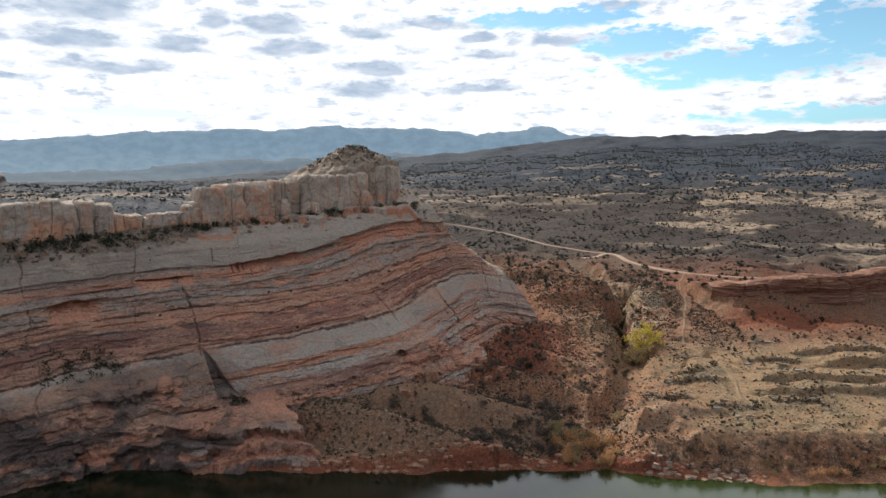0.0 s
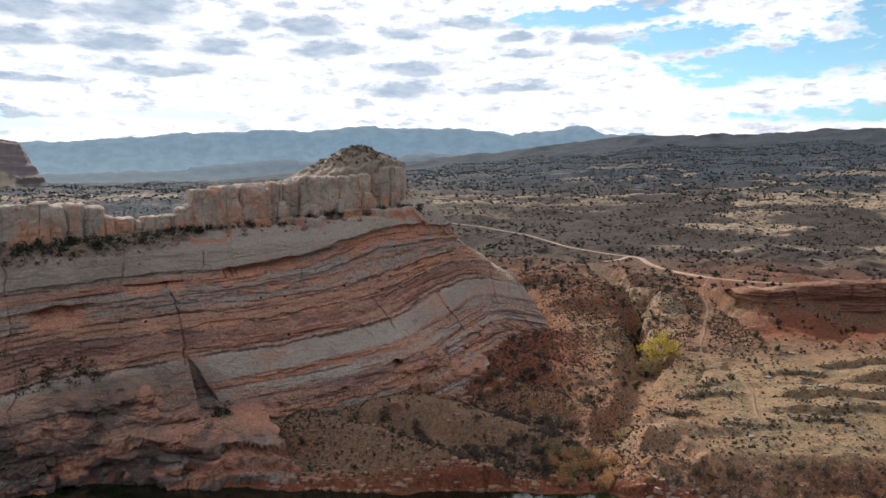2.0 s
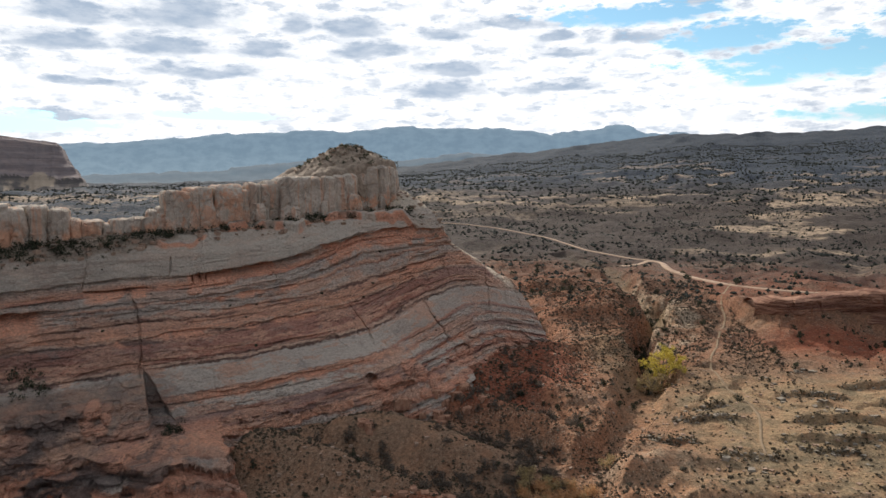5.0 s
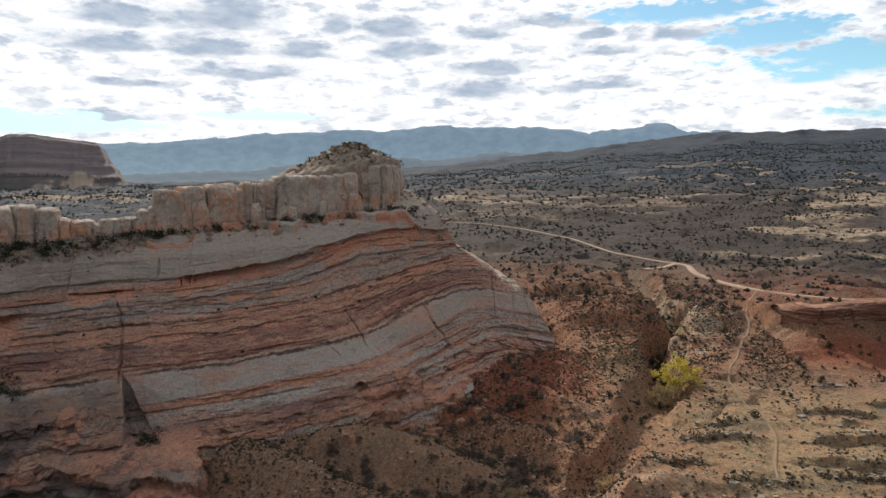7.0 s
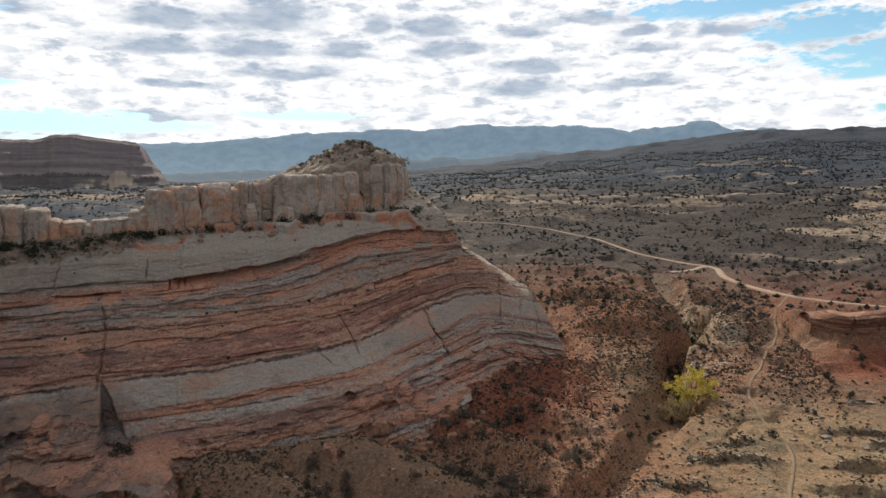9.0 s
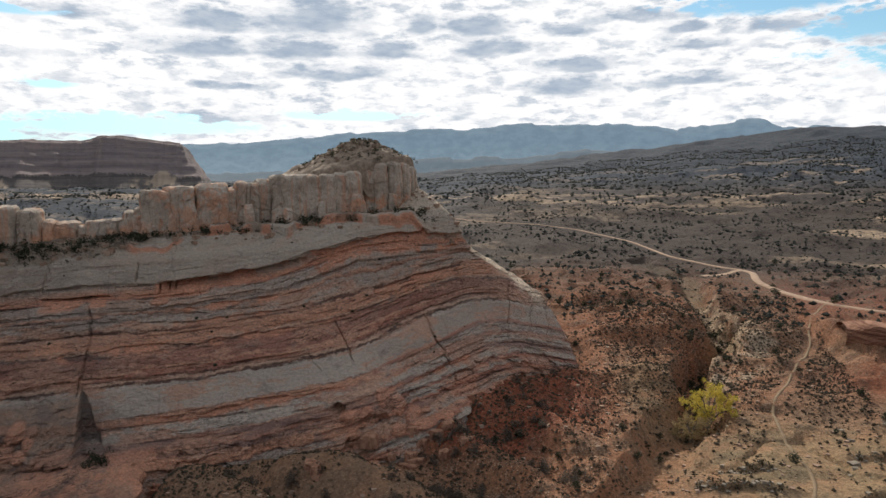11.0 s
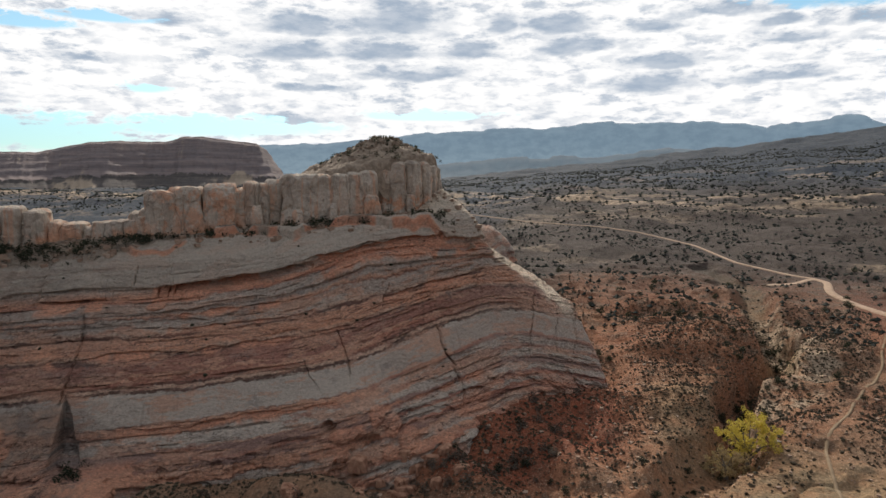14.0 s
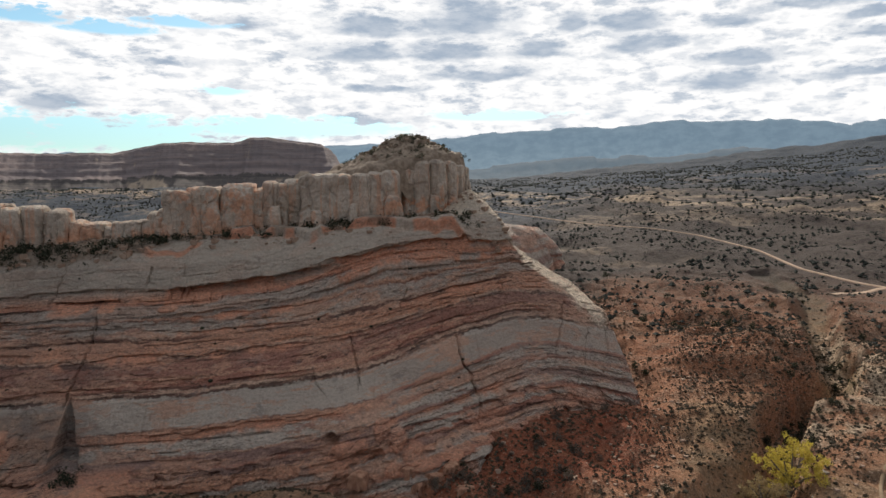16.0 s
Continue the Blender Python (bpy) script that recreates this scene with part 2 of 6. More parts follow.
def ground(x, y, rough=True):
    x, y = np.asarray(x, float), np.asarray(y, float)
    r, bear = np.hypot(x, y), np.degrees(np.arctan2(x, np.maximum(y, 1e-6)))
    z = np.interp(y, RISE_Y, RISE_Z)
    low = np.interp(y, [120, 133, 140, 150, 170, 190, 210], [-0.5, -0.5, 0.6, 1.6, 3.6, 6.0, 8.3])
    z = np.where(y < 210, low + (z - low) * smooth(30, 42, x), z)
    # the long slope on the far side, rising to a dark crest on the right
    far = smooth(500, 1000, r)
    crest = np.interp(bear, [-60, -20, -8, 0, 6, 13, 20, 28, 40, 90], [45, 70, 118, 150, 178, 203, 196, 204, 190, 150])
    up = np.interp(r, [0, 600, 1300, 2150, 2500, 4800], [0, 0, 0.40, 1.0, 0.98, 0.7])
    z = z * (1 - far) + far * (46 + (crest - 46) * up + np.minimum(0, 0.0))
    # talus under the cliff
    a, b = ridge_ab(x, y)
    talus = np.interp(b, [108, 113, 118, 128, 140, 150, 160], [-6, -1.8, 0.4, 1.5, 3.0, 4.6, 6.0]) - 1.0 * smooth(78, 96, a)
    z = np.where(b > 100, np.maximum(z, talus * smooth(122, 112, a) * smooth(56, 68, a) + z * (1 - smooth(122, 112, a) * smooth(56, 68, a))), z)
    toe = np.hypot((x - 16) / 1.3, y - 211)
    z = z + 3.2 * np.exp(-((toe / 14) ** 2))
    for kx, ky, kr, kh in KNOLLS:
        z = z + kh * np.exp(-(((x - kx) ** 2 + (y - ky) ** 2) / (kr * kr)))
    for line, k in SPURS:
        d, crest_z = to_line(x + 1.6 * vnoise(x / 7, y / 7, 35), y + 1.6 * vnoise(x / 7, y / 7, 36), line)
        hill = crest_z + 1.0 - 1.6 * k * d * d / (1 + 0.05 * d)
        z = -softmin(-z, -hill, 0.9)
    for x0, x1, yl, h in SCARPS:
        d = y - yl - 2.6 * fbm(x / 14, 0 * x + yl, 4, 37)
        z = z + h * (smooth(-0.35, 0.35, d) - smooth(0, 13, d)) * smooth(x0, x0 + 8, x) * smooth(x1, x1 - 12, x)
    # red scarp on the right
    edge = 236 + 4.0 * vnoise(x / 17, 0 * x, 5) + 0.10 * np.clip(x - 92, 0, 200) + 50 * smooth(93, 84, x) + 9.0 * smooth(101, 92.5, x) ** 2
    lift = smooth(-15, -2, y - edge) * 1.2 + smooth(-1.0, 3.0, y - edge) * 3.6
    z = z + lift * smooth(82, 95, x) * smooth(310, 255, y)
    bed = z
    # low terraces on the flat
    if rough:
        flat = smooth(36, 60, x) * smooth(134, 145, y) * smooth(235, 205, y)
        spurred = smooth(36, 27, x) * smooth(200, 186, y)
        broken = smooth(133, 140, y) * smooth(420, 300, y) * (1 - 0.75 * flat) * (1 - 0.85 * spurred)
        z = z + broken * (1.0 - 2.3 * np.abs(fbm(x / 19, y / 19, 4, 24)))
        z = z - flat * 0.9 * smooth(0.12, 0.0, np.abs(fbm(x / 24, y / 24, 3, 27)))
        amp = np.interp(r, [120, 230, 300, 500, 1000, 2200], [0.35, 0.9, 1.6, 2.2, 3.5, 6])
        size = np.where(r < 900, 1.0, 2.2)
        z = z + amp * fbm(x / (26 * size), y / (26 * size), 4, 3) * (1 - 0.65 * flat) * (1 - 0.6 * spurred)
        z = z + 0.26 * fbm(x / 3.4, y / 3.4, 3, 8) * smooth(900, 300, r)
        z = z - smooth(600, 900, r) * 5 * np.abs(fbm(x / 210, y / 210, 3, 31))
    # dry wash
    d, zw = to_line(x + 2.2 * vnoise(x / 9, y / 9, 12), y, WASH)
    gorge = smooth(203, 216, y) * smooth(300, 282, y)
    ragged = 0.9 * fbm(x / 4, y / 4, 3, 13)
    z = np.minimum(z, zw + np.maximum(0, d - 2.6 + ragged * gorge) * (1.1 + 1.7 * gorge) + 0.03 * d * d)
    # the road bed
    d, _ = to_line(x, y, ROAD)
    z = bed + (z - bed) * smooth(2.5, 14, d)
    # river bank
    ys = np.interp(x, [p[0] for p in SHORE], [p[1] for p in SHORE]) + 0.9 * vnoise(x / 5, 0 * x, 40) + 0.35 * vnoise(x / 1.4, 0 * x, 41)
    dist = y - ys + (1.3 * fbm(x / 2.6, y / 9, 3, 43) * smooth(0.4, 1.6, y - ys) if rough else 0)
    bluff = smooth(36, 50, x)
    bank_l = np.interp(dist, [-60, -8, 0, 0.9, 1.5, 2.3, 4.5, 9, 20], [-6, -3, WATER, -1.0, 1.0, 2.0, 3.0, 5.5, 900])
    bank_r = np.interp(dist, [-60, -8, 0, 2.5, 5.4, 6.4, 8.2, 9.4, 20], [-6, -3, WATER, -0.7, 0.3, 1.8, 4.9, 6.2, 900])
    bank = bank_l * (1 - bluff) + bank_r * bluff + (0.35 * fbm(x / 2.2, y / 2.2, 2, 44) if rough else 0) * smooth(0.5, 3, dist)
    z = np.minimum(z, bank)
    near = np.interp(y, [-900, -300, -60, -20, 8], [70, 30, 4, 1, -5])
    return np.where(y < 9, near, z)


FACE_B = [130, 140, 145, 147, 150, 155, 162, 169, 175, 178, 181, 185, 188, 192, 206, 214, 225, 245, 262]
FACE_Z = [-14, -5, -1, 4, 8, 13, 20, 24.5, 30, 33, 38, 41.4, 42.8, 43.6, 46.0, 42, 33, 14, -2]
NOSE_A = [100, 118, 122, 125.2, 127.5, 128.4, 129.4, 131, 137, 143.5, 149.8, 150.8, 151.2, 156]
NOSE_Z = [76, 60, 56, 51, 46, 43, 40.5, 38, 34, 29.5, 26.5, 18, 10, -8]
FOLD_A = [-100, 0, 28, 44, 65, 80, 97, 115, 128, 137, 150, 170]
FOLD_Z = [9, 13.8, 15.5, 16.6, 17.0, 18.2, 20.4, 24.0, 26.0, 25.6, 22.5, 16]


def apron(a, b):
    """How far the foot of the face runs out."""
    return 6.0 * np.exp(-(((a - 51) / 10) ** 4)) * smooth(153, 141, b) + 9.0 * np.exp(-(((a - 104) / 17) ** 2)) * smooth(162, 143, b)


def cliff_base(a, b):
    """Height of the smooth ridge at along a and depth b."""
    shift = np.interp(a, [100, 106, 115, 125, 133, 140, 147, 156], [0, 0.5, 3, 5, 7, 7.2, 9, 12]) * smooth(192, 183, b)
    shift = shift + 7.0 * np.exp(-(((a - 20) / 13) ** 2) - ((b - 167) / 8) ** 2)
    shift = shift - 2.0 * np.exp(-(((a - 92) / 13) ** 2) - ((b - 150) / 6) ** 2)
    shift = shift - apron(a, b)
    shift = shift + 2.5 * smooth(48, 34, a) * smooth(172, 180, b) * smooth(195, 189, b)
    shift = shift + 1.0 * fbm(a / 24, b / 40, 3, 51)
    bb = b - shift
    z = np.interp(bb, FACE_B, FACE_Z) - 40 * smooth(60, 50, a) * smooth(195.5, 205, b)
    z = z + np.interp(a, [15, 40, 56, 75, 95, 120], [-2.2, -1.0, 0.2, 1.4, 2.8, 4.6]) * smooth(172, 186, b) * smooth(216, 206, b)
    # broken ledges stepping down to the water
    t = b - np.interp(a, [-80, 14.4, 30.2, 54.9, 70], [176, 148.6, 141.6, 122.8, 113]) + 0.8 * fbm(a / 4.5, 0 * a, 3, 58) + 0.7 * vnoise(a / 1.6, z / 3, 59)
    steps = np.interp(t, [-4, 0.4, 1.0, 2.8, 3.3, 5.6, 6.1, 9.5, 16], [-7, -2.4, 0.3, 1.0, 2.9, 3.5, 5.4, 6.2, 7.2])
    on = smooth(16, 26, a) * smooth(59, 55, a + 1.2 * vnoise(b / 3, 0 * b, 60))
    z = np.maximum(z, steps * on - 14 * (1 - on))
    na = a + 0.0016 * np.clip(b - 182, 0, 60) ** 2 + 1.0 * vnoise(b / 6, a / 20, 77) - 0.10 * np.clip(b - 178, -30, 0)
    nz = np.interp(na, NOSE_A, NOSE_Z)
    z = z + 3.2 * smooth(112, 121, a) * smooth(188, 198, b) * smooth(216, 208, b)
    round_ = smooth(116, 126, a) * smooth(153, 148, a)
    tilt = smooth(124, 131, a) * smooth(151, 147, a)
    nz = nz + tilt * (-0.1 + 0.22 * np.clip(b - 186, -8, 14)) + 0.5 * fbm(a / 3.5, b / 5, 2, 78) * round_
    return softmin(z, nz, 2.0 + 2.5 * round_)


ROOF_A = [20, 35, 57, 62, 80, 91, 101, 112, 124, 132]
ROOF_S = [16.6, 16.6, 16.9, 17.2, 17.8, 19.3, 20.3, 19.0, 16.2, 15.0]


def strata(a, b, z):
    """Level within the beds: 0 is the top of the pale band, 17 the foot of the grey slab."""
    s = z - np.interp(a, FOLD_A, FOLD_Z) - 0.36 * apron(a, b) + 0.35 * fbm(a / 38, b / 30, 2, 61)
    return s - (np.interp(a, ROOF_A, ROOF_S) - 17) * smooth(8, 17, s)


# beds: hard ones stand proud, soft ones lie back (outward offset in metres between two levels of s)
rng = np.random.default_rng(7)
BED_S, BED_O = [], []
level = -34.0
while level < 34:
    thick = rng.choice([0.7, 1.1, 1.7, 2.4])
    BED_S += [level, level + thick * 0.82]
    off = rng.choice([-0.25, -0.12, 0.0, 0.1, 0.22]) + rng.uniform(-0.08, 0.08)
    BED_O += [off + 0.12, off]
    level += thick
KEY_S, KEY_O = [], []
for lo, hi, off in [(-4.8, -0.2, 0.35), (-8.0, -6.2, 0.30), (-0.2, 1.4, -0.45), (17.0, 27.0, 0.55), (14.4, 17.0, -0.75), (12.3, 13.2, 0.45), (11.2, 12.3, -0.55), (26.6, 29.0, -0.5), (-11.2, -10.3, -0.5)]:
    KEY_S += [lo, lo + 0.12, hi - 0.12, hi]
    KEY_O += [0.0, off, off, 0.0]
KEYED = sorted(zip(KEY_S, KEY_O))


# stretches of the undercut below the grey slab: from a to a, floor and roof (s), depth
UNDERCUTS = [(35.0, 48.5, 12.9, 15.5, 1.9), (57, 90, 14.6, 17.0, 2.3), (88, 129, 12.8, 17.0, 1.2), (15.5, 27.0, 8.2, 12.8, 3.2), (60, 92, 8.5, 9.3, 0.7), (38, 100, 4.9, 5.7, 0.6), (101, 124, 7.0, 8.0, 0.7),
             (56, 96, -6.1, -5.5, 0.5), (96, 128, -9.4, -8.7, 0.7), (60, 90, 11.0, 11.5, 0.6)]
# along a, lean, from s to s, width, depth
JOINTS = [(44.6, 0.02, -1, 13, 0.35, 1.0), (94.8, -0.16, -4, 5, 0.26, 1.0), (117.6, -0.22, -14, 0, 0.30, 1.3), (88, -0.3, -3, 1, 0.18, 0.5), (22.0, -0.95, -2, 5, 0.5, 1.2), (53, 0.05, 17.5, 21, 0.25, 0.6), (104, 0.1, 6, 10, 0.2, 0.5), (58.4, 0, 14.8, 16.6, 0.22, 1.6), (59.5, 0, 14.8, 16.6, 0.2, 1.6), (60.4, 0, 15.2, 16.6, 0.2, 1.6), (63.2, 0, 13.6, 14.8, 0.2, 0.8), (65.0, 0, 13.6, 14.8, 0.25, 0.8), (67.2, 0, 13.8, 14.9, 0.2, 0.8), (43.6, 0.4, 13, 15, 0.2, 0.8), (60, 0.03, 17, 26, 0.2, 0.4),
          (77, -0.15, 9, 18, 0.2, 0.4), (126, 0.1, 3, 10, 0.2, 0.4), (134, 0.5, -8, 4, 0.25, 0.6), (139, 0.5, -9, 2, 0.25, 0.5), (143, 0.5, -9, 2, 0.25, 0.5), (33, 0.2, 5, 25, 0.22, 0.5), (12, 0, -5, 24, 0.3, 0.6)]


# rounded knobs (outward) and holes (inward): a, s, half width, half height, metres out
KNOBS = [(35.5, -4.6, 1.6, 1.5, 1.1), (34.2, -6.8, 1.2, 1.3, 0.9), (37.6, -6.0, 1.0, 0.9, 0.8), (36.4, -7.6, 1.4, 0.8, 0.9), (89.8, -8.9, 1.4, 1.1, -2.6), (91.8, -10.4, 1.9, 0.9, 1.2), (95.0, -10.8, 1.3, 0.9, 1.0),
         (98.5, -9.3, 1.4, 1.6, 1.2), (101, -11.5, 1.5, 1.8, 1.3), (97.5, -12.6, 1.3, 1.0, -1.6), (103.5, -14.0, 1.6, 1.3, 1.1), (100, -15.0, 1.2, 1.0, 1.0), (92, -13.6, 1.1, 0.9, 1.0), (106, -11.0, 2.2, 0.5, -1.2),
         (109.5, -15.5, 1.3, 0.9, 0.9), (94.5, -14.6, 0.9, 0.8, 0.8), (88, 2.6, 1.2, 0.4, -0.8), (107, 0.4, 1.3, 0.4, -0.7), (72, 10.4, 0.8, 0.35, -0.6), (58, 13.4, 1.6, 0.7, 0.8), (49.5, 11.2, 1.5, 0.6, 0.6)]


def cliff_points(a, b):
    z = cliff_base(a, b)
    e = 0.4
    ga, gb = (cliff_base(a + e, b) - cliff_base(a - e, b)) / (2 * e), (cliff_base(a, b + e) - cliff_base(a, b - e)) / (2 * e)
    g = np.hypot(ga, gb)
    oa, ob = -ga / np.maximum(g, 1e-3), -gb / np.maximum(g, 1e-3)
    s = strata(a, b, z)
    steep = smooth(0.25, 0.7, g)
    # ragged bedding planes
    sw = s + 0.22 * fbm(a / 2.2, s / 1.2, 4, 66) + 0.25 * fbm(a / 11, s / 5, 2, 67)
    bed = np.searchsorted(np.array(BED_S[::2]), sw).astype(float)
    key = np.interp(sw, [k[0] for k in KEYED], [k[1] for k in KEYED])
    massive = np.maximum(0.85 * smooth(16.8, 17.3, s) * smooth(26.2, 25.4, s), smooth(-4.9, -4.4, s) * smooth(0.0, -0.5, s))
    on = smooth(-0.05, 0.4, vnoise(a / 13 + 5.7 * bed, 3.3 * bed, 68))
    lay = 0.6 * key * (0.75 + 0.6 * fbm(a / 12, s / 5, 2, 64)) + (1 - 0.85 * massive) * np.interp(sw, BED_S, BED_O) * (0.05 + 0.48 * on)
    lamina = s + 0.16 * (hash2(np.floor(s / 2.6 + 0.4 * vnoise(a / 30, 0 * a, 69)), 0 * s, 70) - 0.35) * a
    fresh = 0 * a
    for a0, a1, lo, hi, deep in UNDERCUTS:
        jag = 0.5 * fbm(a / 3.0, 0 * a + lo, 3, 90)
        roof = hi + 0.5 * fbm(a / 14, 0 * a + a0, 2, 91) + 0.6 * jag
        span = smooth(a0 - 0.5, a0 + 3.5, a + 5 * jag) * smooth(a1 + 0.5, a1 - 6, a + 5 * jag)
        room = np.clip((s - lo) / np.maximum(roof - lo, 0.4), 0, 1)
        lay = lay - deep * span * room ** 0.8 * smooth(roof + 0.18, roof - 0.05, s)
        fresh = np.maximum(fresh, span * smooth(lo - 0.5, lo + 0.6, s + jag) * smooth(roof + 0.3, roof - 0.1, s) * smooth(-0.45, 0.05, fbm(a / 4, s / 3, 3, 93) + 0.15))
    # thin slots between the beds, and broken blocks low down
    slot = smooth(0.56, 0.66, vnoise(a / 15, s * 1.5, 81)) + smooth(0.62, 0.72, vnoise(a / 7, s * 2.8, 82))
    lay = lay - 0.40 * slot * (1 - 0.9 * massive)
    wa, ws = a / 3.4 + 0.7 * fbm(a / 4, s / 3, 2, 86), s / 1.9 + 0.6 * fbm(a / 5, s / 4, 2, 87) + 0.10 * a
    cell = hash2(np.floor(wa + 0.4 * np.floor(ws)), np.floor(ws), 83) - 0.5
    lay = lay + cell * (0.24 * (1 - massive) + 1.3 * smooth(47, 40, a) * smooth(1, -5, s) + 1.1 * smooth(-9, -11, s))
    wa2, ws2 = a / 1.5 + 0.6 * fbm(a / 2, s / 2, 2, 88), s / 0.9 + 0.5 * fbm(a / 2, s / 2, 2, 89)
    lay = lay + (hash2(np.floor(wa2 + 0.3 * np.floor(ws2)), np.floor(ws2), 84) - 0.5) * 0.6 * np.maximum(smooth(62, 56, a) * smooth(1, -5, s), smooth(-9, -12, s)) * smooth(-0.1, 0.3, fbm(a / 8, s / 5, 2, 80))
    # joints
    for ja, lean_, lo, hi, wide, deep in JOINTS:
        d = np.abs(a - ja - lean_ * (s - lo) - 0.9 * vnoise(s / 3.4, 0 * s + ja, 71) - 0.25 * vnoise(s / 0.8, 0 * s + ja, 75))
        lay = lay - deep * smooth(wide, 0.0, d) * smooth(lo - 0.6, lo + 0.4, s) * smooth(hi + 0.6, hi - 0.4, s)
    # corner block left of the long joint stands forward at its foot, with a dark leaning cleft beside it
    lay = lay + 2.4 * smooth(45.3, 44.9, a) * smooth(30, 42, a) * smooth(0.5, -9, s)
    cleft = smooth(44.7, 45.1, a) * smooth(0.25, -0.25, a - 45.3 + 0.46 * np.minimum(s, 0) + 0.3 * vnoise(s / 1.3, 0 * s, 76)) * smooth(0.6, -0.6, s) * smooth(-11.2, -10.2, s)
    lay = lay - 3.4 * cleft * (0.35 + 0.65 * smooth(0, -8, s))
    # a step along the slanting joint, and rounded knobs and holes where the beds are broken
    lay = lay + 1.3 * smooth(0.3, -0.3, a - 22.0 + 0.95 * (s + 2)) * smooth(6.5, 4.5, s) * smooth(-6, -2, s)
    knob = 0 * a
    for ka, ks, kw, kh, out_ in KNOBS:
        d2 = ((a - ka - 0.3 * vnoise(s, a, 79)) / kw) ** 2 + ((s - ks) / kh) ** 2
        lay = lay + out_ * np.sqrt(np.clip(1 - d2, 0, 1))
        knob = np.maximum(knob, (out_ > 0.75) * smooth(1.6, 0.7, d2))
    lay = lay + 0.9 * smooth(-17.7, -17.2, s) * smooth(-15.3, -15.8, s + 0.3 * fbm(a / 3, 0 * a, 2, 92)) * smooth(98, 105, a)
    alcove = smooth(15, 18, a) * smooth(27.5, 25, a) * smooth(8.0, 9.0, s) * smooth(13.0, 12.4, s)
    lay = lay + (0.17 - 0.10 * massive) * fbm(a / 1.3, s / 0.55, 4, 72, 0.6) + 0.26 * fbm(a / 6.0, z / 5.0, 3, 73)
    lay = lay * steep
    ledge = b - 185.4 + 1.6 * fbm(a / 6, 0 * a, 3, 94)
    z = z + 1.5 * smooth(-0.3, 0.1, ledge) * smooth(3.5, 1.0, ledge) * smooth(48, 54, a) * smooth(122, 116, a) * smooth(-0.3, 0.0, fbm(a / 9, 0 * a, 2, 96))
    rubble = (1 - steep) * 0.22 * fbm(a / 1.3, b / 1.3, 2, 74)
    fresh = np.maximum(fresh, np.maximum(1.2 * alcove, 0.75 * knob))
    fresh = np.maximum(fresh, 0.95 * (smooth(56.6, 57.2, a) * smooth(69, 66, a) * smooth(13.4, 13.9, s) * smooth(16.9, 16.5, s) + smooth(44.4, 44.9, a) * smooth(48, 47.4, a) * smooth(12.8, 13.2, s) * smooth(15.5, 15.2, s)))
    bench = smooth(0.85, 0.5, gb) * smooth(110, 118, a) * smooth(151, 147, a) * smooth(172, 178, b)
    fresh = np.maximum(fresh, 0.65 * smooth(62, 58, a) * smooth(34, 40, a) * smooth(-8.6, -9.8, s) * smooth(-13.4, -12.6, s) * smooth(-0.3, 0.1, fbm(a / 4, s / 2, 3, 99)))
    fresh = np.maximum(fresh, 1.0 * smooth(-1.0, -0.4, ledge) * smooth(0.8, 0.3, ledge) * smooth(48, 54, a) * smooth(122, 116, a) * smooth(-0.2, 0.1, fbm(a / 5, b / 5, 2, 98)))
    fresh = np.maximum(fresh, 0.8 * smooth(0.1, 0.5, fbm(a / 7, s / 2, 3, 85)) * (0.55 * smooth(52, 44, a) * smooth(0, -5, s) + 0.8 * smooth(-10, -12, s)))
    soil = smooth(184.0, 185.6, b + 1.2 * fbm(a / 5, b / 3, 3, 97)) * smooth(60, 52, a) + 0.8 * smooth(186.6, 187.6, b + 0.8 * fbm(a / 5, b / 3, 3, 97)) * smooth(112, 104, a)
    return a + oa * lay, b + ob * lay, z + rubble, s, massive, lamina, np.clip(fresh, 0, 1), np.clip(bench, 0, 1), np.clip(soil, 0, 1), cleft


MATS = {}


def principled(name, rough=0.9, spec=0.2):
    m = bpy.data.materials.new(name)
    m.use_nodes = True
    N = Nodes(m.node_tree)
    p = N.n("ShaderNodeBsdfPrincipled")
    p.inputs["Roughness"].default_value = rough
    p.inputs["Specular IOR Level"].default_value = spec
    N.t.links.new(p.outputs[0], N.n("ShaderNodeOutputMaterial").inputs[0])
    MATS[name] = m
    return m, N, p


def attr(N, name):
    return N.n("ShaderNodeAttribute", attribute_name=name).outputs["Fac"]


def bump(N, p, height, strength, dist):
    b = N.n("ShaderNodeBump", Height=height, Strength=strength, Distance=dist)
    N.t.links.new(b.outputs[0], p.inputs["Normal"])


GREY, PALE, ORANGE, RUST, DARK, PURPLE, TAN = (0.375, 0.288, 0.230), (0.435, 0.348, 0.280), (0.50, 0.232, 0.140), (0.375, 0.155, 0.10), (0.115, 0.066, 0.050), (0.25, 0.146, 0.116), (0.48, 0.30, 0.21)
SLAB, SALMON, PLUM, SEAM = (0.43, 0.348, 0.276), (0.485, 0.258, 0.168), (0.305, 0.14, 0.10), (0.17, 0.083, 0.06)
# DARK and SEAM levels paint varnish and the shade lying in the seams
UPPER = [(-0.6, PALE), (-0.15, PALE), (-0.05, DARK), (0.28, DARK), (0.36, TAN), (0.80, TAN), (0.88, SEAM), (1.2, SEAM), (1.3, PLUM), (2.3, RUST), (2.4, SALMON), (2.75, SALMON), (2.85, PLUM), (5.0, PLUM), (5.15, DARK), (5.5, SEAM),
         (5.6, TAN), (6.1, SALMON), (6.2, ORANGE), (8.4, SALMON), (8.5, DARK), (8.95, SEAM), (9.05, TAN), (9.9, GREY), (11.1, GREY), (11.2, SEAM), (11.5, SALMON), (11.9, GREY), (14.1, GREY), (14.4, RUST), (14.9, ORANGE), (17.0, SLAB)]
